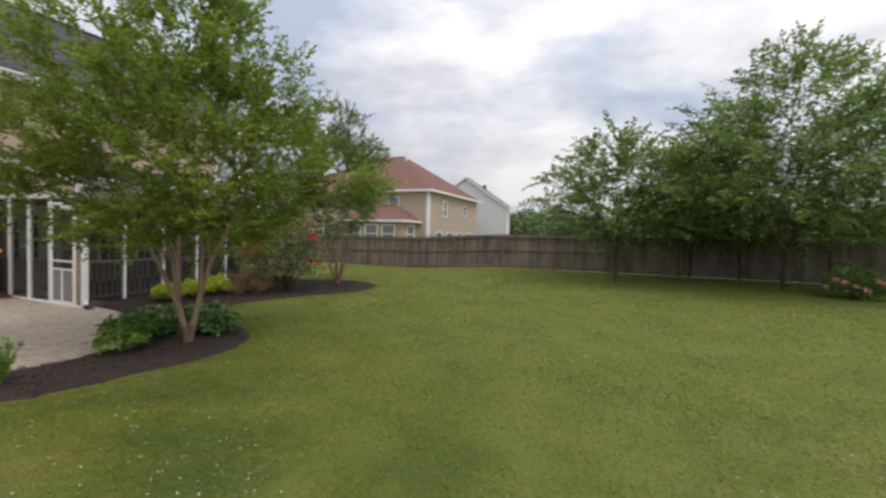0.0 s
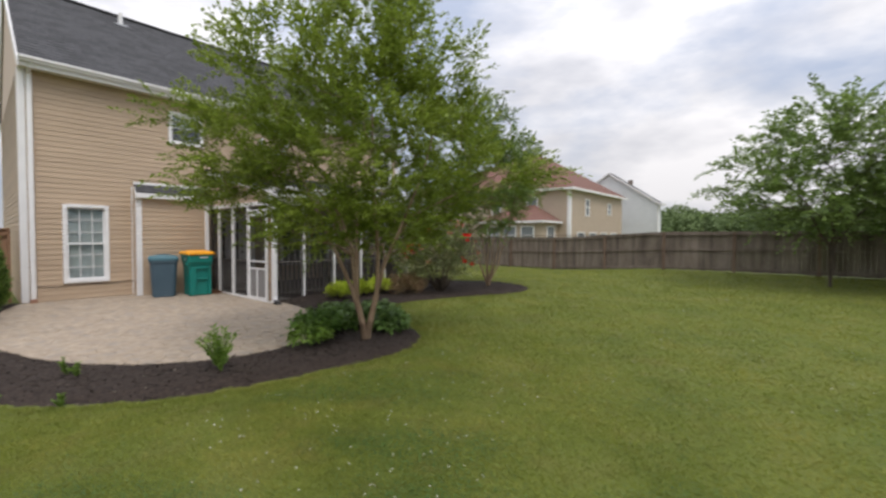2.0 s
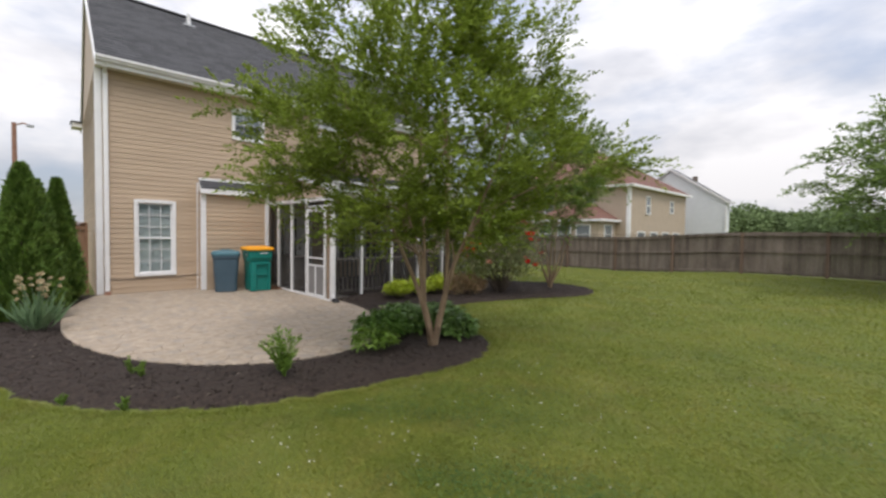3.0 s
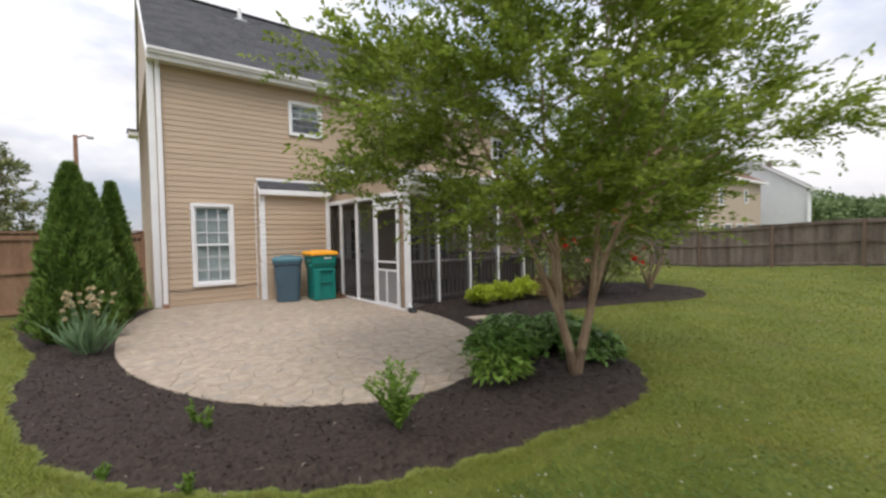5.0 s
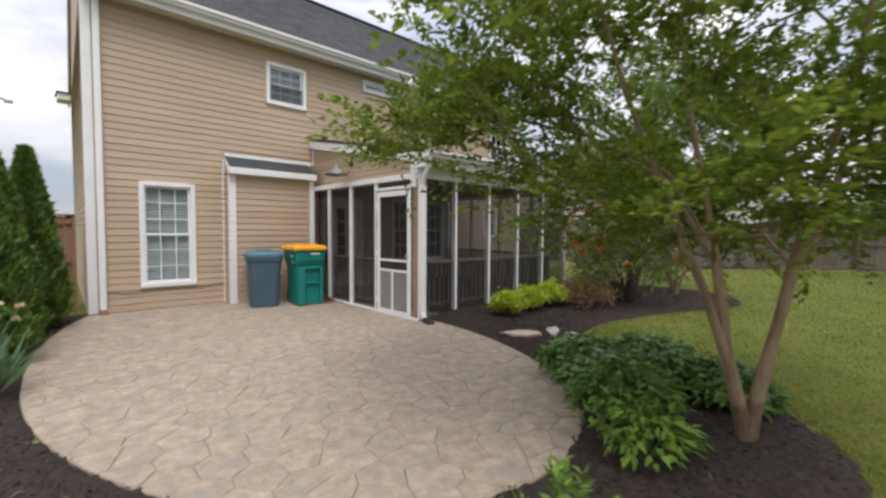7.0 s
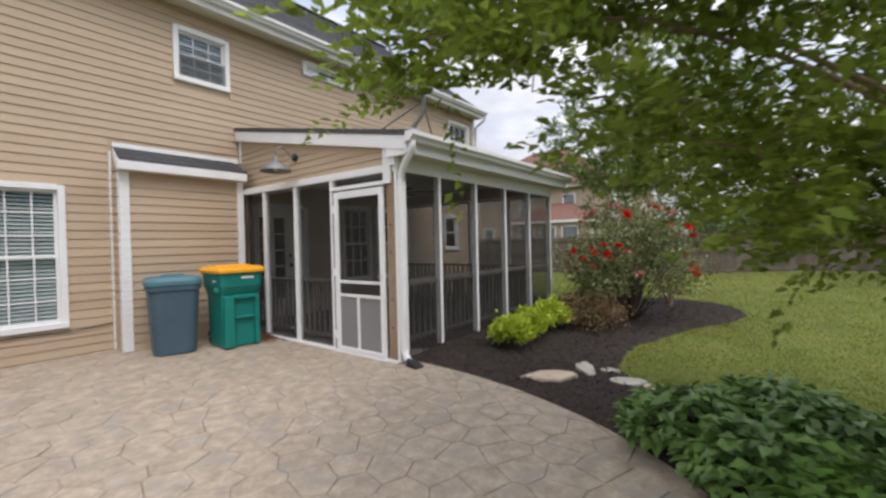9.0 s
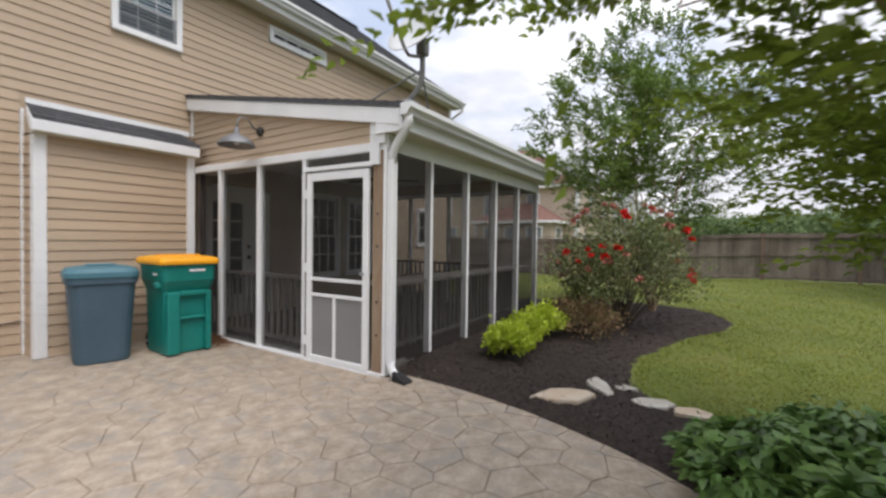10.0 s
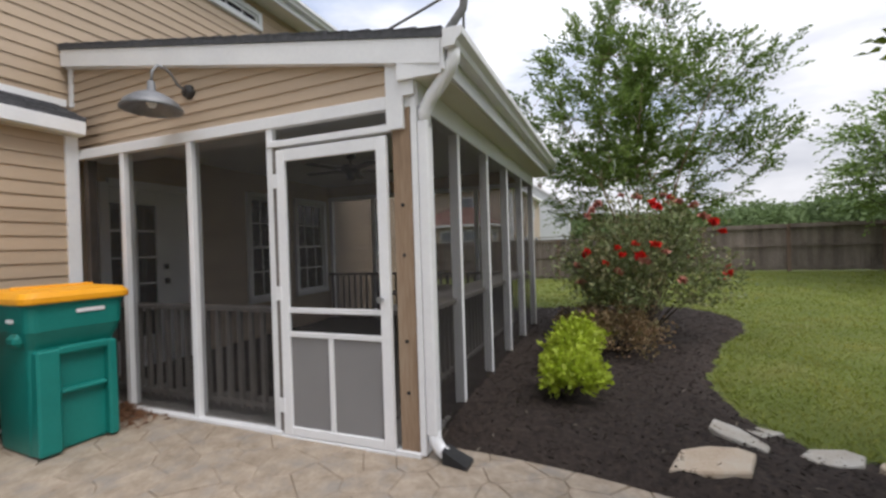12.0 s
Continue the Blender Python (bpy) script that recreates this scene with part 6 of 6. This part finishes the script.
def build_grey_neighbour():
    h = thing("neighbour_house", "pale grey two-storey gabled house behind the tan one", "house", (0, 0, 0))
    X0, X1, Y0, Y1, E, R = 44.0, 45.6, 2.95, 13.0, 5.1, 8.5
    mid = (Y0 + Y1) / 2
    bm = bmesh.new()
    a = [bm.verts.new((X0, y, z)) for y, z in ((Y0, -0.2), (Y1, -0.2), (Y1, E), (mid, R), (Y0, E))]
    b = [bm.verts.new((X1, y, z)) for y, z in ((Y0, -0.2), (Y1, -0.2), (Y1, E), (mid, R), (Y0, E))]
    bm.faces.new(a)
    bm.faces.new(b[::-1])
    for k in range(5):
        bm.faces.new((a[k], a[(k + 1) % 5], b[(k + 1) % 5], b[k]))
    part("wall", bm, SIDING_GREY, h)
    for s, y in ((1, Y0 - 0.35), (-1, Y1 + 0.35)):
        bm = bmesh.new()
        z = E - 0.22
        hull8(bm, [(X0 - 0.15, y, z), (X0 - 0.15, y, z + 0.18), (X0 - 0.15, mid, R + 0.02), (X0 - 0.15, mid, R + 0.20), (X1, y, z), (X1, y, z + 0.18), (X1, mid, R + 0.02), (X1, mid, R + 0.20)])
        part("roof", bm, SHINGLE, h)
        bm = bmesh.new()
        hull8(bm, [(X0 - 0.2, y, z - 0.05), (X0 - 0.2, y, z + 0.18), (X0 - 0.2, mid, R - 0.03), (X0 - 0.2, mid, R + 0.20), (X0 - 0.152, y, z - 0.05), (X0 - 0.152, y, z + 0.18), (X0 - 0.152, mid, R - 0.03), (X0 - 0.152, mid, R + 0.20)])
        part("rake_board", bm, TRIM, h)
    part("gutter", boxes((X0 - 0.2, X1, Y0 - 0.5, Y0 - 0.36, E - 0.2, E - 0.02)), TRIM, h)
    bm = bmesh.new()
    tube(bm, [(X0 - 0.1, Y0 - 0.4, E - 0.2), (X0 - 0.1, Y0 - 0.1, E - 0.6), (X0 - 0.1, Y0 - 0.1, 0)], 0.07, 8)
    part("downspout", bm, TRIM, h)
    part("vent_box", boxes((44.9, 45.3, mid - 2.2, mid - 1.8, R - 1.5, R - 0.7)), FENCE, h)
    return h


build_tan_neighbour()
build_grey_neighbour()

# woods along the horizon: lumpy crowns of leaf clumps
rng = np.random.default_rng(500)
V = []
for k in range(170):
    ang = radians(-62 + 110 * k / 170 + rng.uniform(-0.5, 0.5))
    dist = rng.uniform(95, 135)
    cx, cy = dist * math.cos(ang), dist * math.sin(ang)
    R, H = rng.uniform(4, 7), rng.uniform(6.0, 8.6)
    n = 1300
    p = rng.normal(0, 1, (n, 3))
    p = unit(p) * rng.uniform(0.75, 1.05, (n, 1))
    lump = 1 + 0.18 * np.sin(p[:, :1] * 5 + k) * np.cos(p[:, 1:2] * 4)
    p = p * lump * np.array((R, R, H * 0.55)) + np.array((cx, cy, H * 0.47))
    V.append(leaf_quads(rng, p, rng.normal(0, 1, (n, 3)), 0.7, 0.6, flat=0.0))
woods = from_arrays("far_woods", np.concatenate(V), 4, LEAF_FAR)
tagged(woods, "low green band of woods along the horizon, haze in its colour", "woods", kind="stuff")

# street lamp and dark tree past the side fence
pole = thing("street_lamp", "rusty brown lamp post with a small lamp arm", "street lamp", (-5.1, 14.7, -0.03))
bm = bmesh.new()
tube(bm, [(0, 0, 0), (0, 0, 5.55)], [0.09, 0.07], 10)
part("pole", bm, TRUNK_POLE, pole)
bm = bmesh.new()
tube(bm, [(0, 0, 5.45), (0.25, -0.1, 5.55), (0.42, -0.16, 5.5)], 0.03, 8)
part("arm", bm, TRUNK_POLE, pole)
part("lamp_head", boxes((0.34, 0.56, -0.24, -0.10, 5.42, 5.52), bevel=0.02), GALV, pole)
rng = np.random.default_rng(77)
base = (-7.8, 13.0, -0.05)
tips = crown_tips(rng, 420, (-7.8, 13.0), [(0.8, 1.5), (1.8, 2.2), (3.0, 2.1), (4.3, 1.4), (5.3, 0.3)], None, hollow=0.3)
tree("shade_tree", "dark rounded tree beyond the side fence", base, [[(-7.8, 13.0, 0.8), (-7.8, 13.0, 1.6), (-7.8, 13.0, 3.0)]], tips, LEAF_ROSE, BARK_DARK, (0.14, 0.08), 16, 0.006, 0.14, 78, 0.45, 2, step=0.5)

# ---------------- mulch chips and lawn ----------------
rng = np.random.default_rng(600)
n = 90000
P = np.stack([rng.uniform(-5.7, 7.3, n), rng.uniform(-5.1, 3.6, n)], -1)
keep = (signed_distance(P, BED) > 0.03) & (signed_distance(P, PATIO) < -0.02) & ~((P[:, 0] > 0) & (P[:, 1] > 0.0) & (P[:, 0] < PX1))
P = P[keep]
ix = np.clip(np.round((P[:, 0] - MXS[0]) / 0.07).astype(int), 0, len(MXS) - 1)
iy = np.clip(np.round((P[:, 1] - MYS[0]) / 0.07).astype(int), 0, len(MYS) - 1)
base = np.stack([P[:, 0], P[:, 1], MZ[ix, iy] + rng.uniform(0.0, 0.014, len(P))], -1)
way = np.concatenate([rng.normal(0, 1, (len(P), 2)), rng.normal(0, 0.22, (len(P), 1))], 1)
chips = from_arrays("mulch_chips", leaf_quads(rng, base, way, 0.034, 0.011, flat=0.7), 4, CHIP)
tagged(chips, "shredded dark bark chips on the bed", "mulch", kind="stuff")
pick = rng.choice(len(P), 260, replace=False)
twigs = from_arrays("dry_twigs", leaf_quads(rng, base[pick] + np.array((0, 0, 0.008)), way[pick], 0.07, 0.010, flat=0.8), 4, CHIP_PALE)
tagged(twigs, "pale dry twigs and leaf bits on the mulch", "debris", kind="stuff")

n = 1500000
r = np.exp(rng.uniform(math.log(0.9), math.log(25), n))
a = np.where(rng.random(n) < 0.92, rng.uniform(-1.35, 2.35, n), rng.uniform(2.35, 4.93, n))
s = rng.uniform(0, 1, n)
cx, cy = -5.0 + 1.6 * s, -9.4 + 6.0 * s
P = np.stack([cx + r * np.cos(a), cy + r * np.sin(a)], -1)
keep = (P[:, 0] < 16.0) & (P[:, 0] > -9.0) & (P[:, 1] < 4.8) & (P[:, 1] > -26)
P, r = P[keep], r[keep]
d = signed_distance(P, BED)
inside_house = (P[:, 1] > 0) & (P[:, 0] > -4.4) & (P[:, 0] < 8.3) & ((P[:, 1] > 3.6) | (P[:, 0] < 4.6))
keep = (d < 0.01) & ~inside_house
P, r, d = P[keep], r[keep], d[keep]
m = len(P)
gz = ground_z(P[:, 0], P[:, 1])
patch = np.sin(P[:, 0] * 1.3 + np.sin(P[:, 1] * 0.9) * 2) * np.cos(P[:, 1] * 1.1 + np.sin(P[:, 0] * 0.7))
h = 0.8 * (0.018 + 0.0017 * np.minimum(r, 14)) * rng.uniform(0.5, 1.3, m) * (1 + 0.04 * patch) * np.where(d > -0.10, 1.5, 1.0)
w = 0.0022 + 0.00080 * r
az = rng.uniform(0, 6.2832, m)
lean = rng.uniform(0.6, 2.4, m)
la = rng.uniform(0, 6.2832, m)
V = np.empty((m, 3, 3))
V[:, 0] = np.stack([P[:, 0] - w * np.cos(az), P[:, 1] - w * np.sin(az), gz - 0.01], -1)
V[:, 1] = np.stack([P[:, 0] + w * np.cos(az), P[:, 1] + w * np.sin(az), gz - 0.01], -1)
V[:, 2] = np.stack([P[:, 0] + h * lean * np.cos(la), P[:, 1] + h * lean * np.sin(la), gz + h], -1)
lawn = from_arrays("grass", V.reshape(-1, 3), 3, GRASS)
tagged(lawn, "short mown grass blades of the lawn", "grass", kind="stuff")

# patches of low clover leaves
n = 260000
r = np.exp(rng.uniform(math.log(1.0), math.log(12), n))
a = rng.uniform(-1.6, 2.6, n)
s = rng.uniform(0, 1, n)
P = np.stack([-5.0 + 1.2 * s + r * np.cos(a), -9.6 + 5.0 * s + r * np.sin(a)], -1)
wave = np.sin(P[:, 0] * 2.3 + 1.7 * np.sin(P[:, 1] * 1.1)) * np.cos(P[:, 1] * 2.0 + 1.3 * np.sin(P[:, 0] * 0.9 + 1)) + 0.35 * np.sin(P[:, 0] * 6.1 + P[:, 1] * 4.7)
keep = (wave + rng.normal(0, 0.35, n) > 0.55) & (P[:, 0] < 8) & (P[:, 1] < -5.2)
P, r = P[keep], r[keep]
keep = signed_distance(P, BED) < -0.12
P, r = P[keep], r[keep]
base = np.concatenate([P, (ground_z(P[:, 0], P[:, 1]) + rng.uniform(0.012, 0.034, len(P)))[:, None]], 1)
size = (0.010 + 0.0012 * r)[:, None]
leaves = from_arrays("clover_leaves", leaf_quads(rng, base, np.concatenate([rng.normal(0, 1, (len(P), 2)), rng.normal(0, 0.2, (len(P), 1))], 1), size, size, flat=0.8), 4, CLOVER_LEAF)
tagged(leaves, "patches of dark green clover leaves in the lawn", "clover", kind="stuff")

# white clover heads scattered in the grass
n = 2400
r = np.exp(rng.uniform(math.log(1.2), math.log(16), n))
a = rng.uniform(0, 6.2832, n)
P = np.stack([-4.8 + r * np.cos(a), -8.6 + r * np.sin(a)], -1)
P = P[(signed_distance(P, BED) < -0.2) & (P[:, 0] < 15) & (P[:, 1] < 3) & (np.sin(P[:, 0] * 0.9) * np.cos(P[:, 1] * 0.8 + 1) > -0.25)]
c = np.concatenate([P, (ground_z(P[:, 0], P[:, 1]) + 0.035)[:, None]], 1)
k = 4
base = np.repeat(c, k, axis=0)
clover = from_arrays("clover_flowers", leaf_quads(rng, base, rng.normal(0, 1, (len(base), 3)) + np.array((0, 0, 0.6)), 0.011, 0.010, flat=0.2), 4, CLOVER)
tagged(clover, "small white clover heads in the lawn", "clover", kind="stuff")


# ---------------- patio pieces and siding planks ----------------
def clip(poly, p, nrm):
    """The part of a convex polygon on the side of p that nrm points away from."""
    out = []
    for a, b in zip(poly, poly[1:] + poly[:1]):
        da, db = (a[0] - p[0]) * nrm[0] + (a[1] - p[1]) * nrm[1], (b[0] - p[0]) * nrm[0] + (b[1] - p[1]) * nrm[1]
        if da <= 0:
            out.append(a)
        if (da < 0 < db) or (db < 0 < da):
            t = da / (da - db)
            out.append((a[0] + (b[0] - a[0]) * t, a[1] + (b[1] - a[1]) * t))
    return out


def shrink(poly, by):
    n = len(poly)
    area = sum(poly[k][0] * poly[(k + 1) % n][1] - poly[(k + 1) % n][0] * poly[k][1] for k in range(n))
    out = list(poly)
    for k in range(n):
        a, b = poly[k], poly[(k + 1) % n]
        dx, dy = b[0] - a[0], b[1] - a[1]
        L = math.hypot(dx, dy)
        if L < 1e-6:
            continue
        nx, ny = (dy / L, -dx / L) if area > 0 else (-dy / L, dx / L)
        out = clip(out, (a[0] - nx * by, a[1] - ny * by), (nx, ny))
    return out


bm = bmesh.new()
rings = [[bm.verts.new((x, y, (patio_z(y) if k else 0) + dz)) for x, y in PATIO] for k, dz in ((0, -0.12), (1, -0.006))]
for k in range(len(PATIO)):
    j = (k + 1) % len(PATIO)
    bm.faces.new((rings[0][k], rings[0][j], rings[1][j], rings[1][k]))
# the top as strips across, so that it bends with the slope
bm.faces.new(rings[1])
patio = tagged(part("patio", bm, JOINT), "round tan stamped-concrete patio with a flagstone pattern", "patio", kind="structure")

rng = random.Random(12)
seeds = []
pitch = 0.29
row = 0
y = -4.0
while y < 4.0:
    x = -4.9 + (pitch / 2 if row % 2 else 0)
    while x < 0.7:
        seeds.append((x + rng.uniform(-0.10, 0.10), y + rng.uniform(-0.095, 0.095)))
        x += pitch
    y += pitch * 0.86
    row += 1
hull = [tuple(p) for p in PATIO]
edges = []
cxp, cyp = -2.13, 0.0
for a, b in zip(hull, hull[1:] + hull[:1]):
    L = math.hypot(b[0] - a[0], b[1] - a[1])
    if L > 1e-6:
        edges.append((a, ((b[1] - a[1]) / L, -(b[0] - a[0]) / L)))
rest = bmesh.new()
seeds_near = sorted(seeds, key=lambda q: math.hypot(q[0] + 1.9, q[1] - 0.2))
made = 0
for s in seeds_near:
    poly = [(s[0] - 0.6, s[1] - 0.6), (s[0] + 0.6, s[1] - 0.6), (s[0] + 0.6, s[1] + 0.6), (s[0] - 0.6, s[1] + 0.6)]
    for q in seeds:
        if q is not s and abs(q[0] - s[0]) < 1.0 and abs(q[1] - s[1]) < 1.0:
            poly = clip(poly, ((s[0] + q[0]) / 2, (s[1] + q[1]) / 2), (q[0] - s[0], q[1] - s[1]))
    for a, nrm in edges:
        poly = clip(poly, a, nrm)
        if len(poly) < 3:
            break
    if len(poly) < 3:
        continue
    o, i = shrink(poly, 0.0015), shrink(poly, 0.007)
    if len(i) < 3 or len(o) < 3:
        continue
    tilt = rng.uniform(-0.002, 0.002)
    bm = bmesh.new() if made < 400 else rest
    hi = [bm.verts.new((px, py, patio_z(py) + 0.003 + tilt)) for px, py in i]
    lo = [bm.verts.new((px, py, patio_z(py) - 0.006)) for px, py in o]
    bm.faces.new(hi)
    if len(lo) == len(hi):
        for k in range(len(lo)):
            j = (k + 1) % len(lo)
            bm.faces.new((lo[k], lo[j], hi[j], hi[k]))
    else:
        lo2 = [bm.verts.new((px, py, patio_z(py) - 0.010)) for px, py in i]
        for k in range(len(i)):
            j = (k + 1) % len(i)
            bm.faces.new((lo2[k], lo2[j], hi[j], hi[k]))
    if made < 400:
        part("paving_stone", bm, PAVER, patio)
    made += 1
tagged(part("paving_stone", rest, PAVER, patio), kind="stuff")

side_courses(wall_rear, side_rear, HX0 + 0.09, HX1 - 0.09, 0.06, EAVE - 0.1, [(a - 0.012, b + 0.012, c - 0.02, d + 0.012) for a, b, c, d in WINDOWS] + [(a - 0.07, b + 0.07, c - 0.1, d + 0.06) for a, b, c, d in PORCH_OPEN] + [(BX0 - 0.03, BX1, 0, 2.85)])
side_courses(wall_bump, side_bump, BX0 + 0.085, BX1 - 0.10, 0.05, 2.43, [])
side_courses(wall_bump, side_bump_left, BY + 0.07, WY - 0.06, 0.05, 2.43, [])
z = 2.32
while z < 3.12:
    top = min(z + 0.088, 3.16)
    lo_y = lambda q: max(0.19, (q - 2.50) / 0.186 + 0.02)
    if lo_y(top) < WY - 0.12:
        plank(wall_porch, lo_y(z), WY - 0.10 if z > 2.80 else WY - 0.03, z, top, side_porch, lo_y(top), WY - 0.10 if z > 2.80 else WY - 0.03)
    z = top
z = 0.0
while z < EAVE - 0.03:
    top = min(z + COURSE, EAVE - 0.02)
    plank(wall_gable, WY + 0.10, 11.3, z, top, lambda u, out, q: (HX0 + (HXF - HX0) * (u - WY - 0.16) / 7.44 - out, u, q))
    z = top
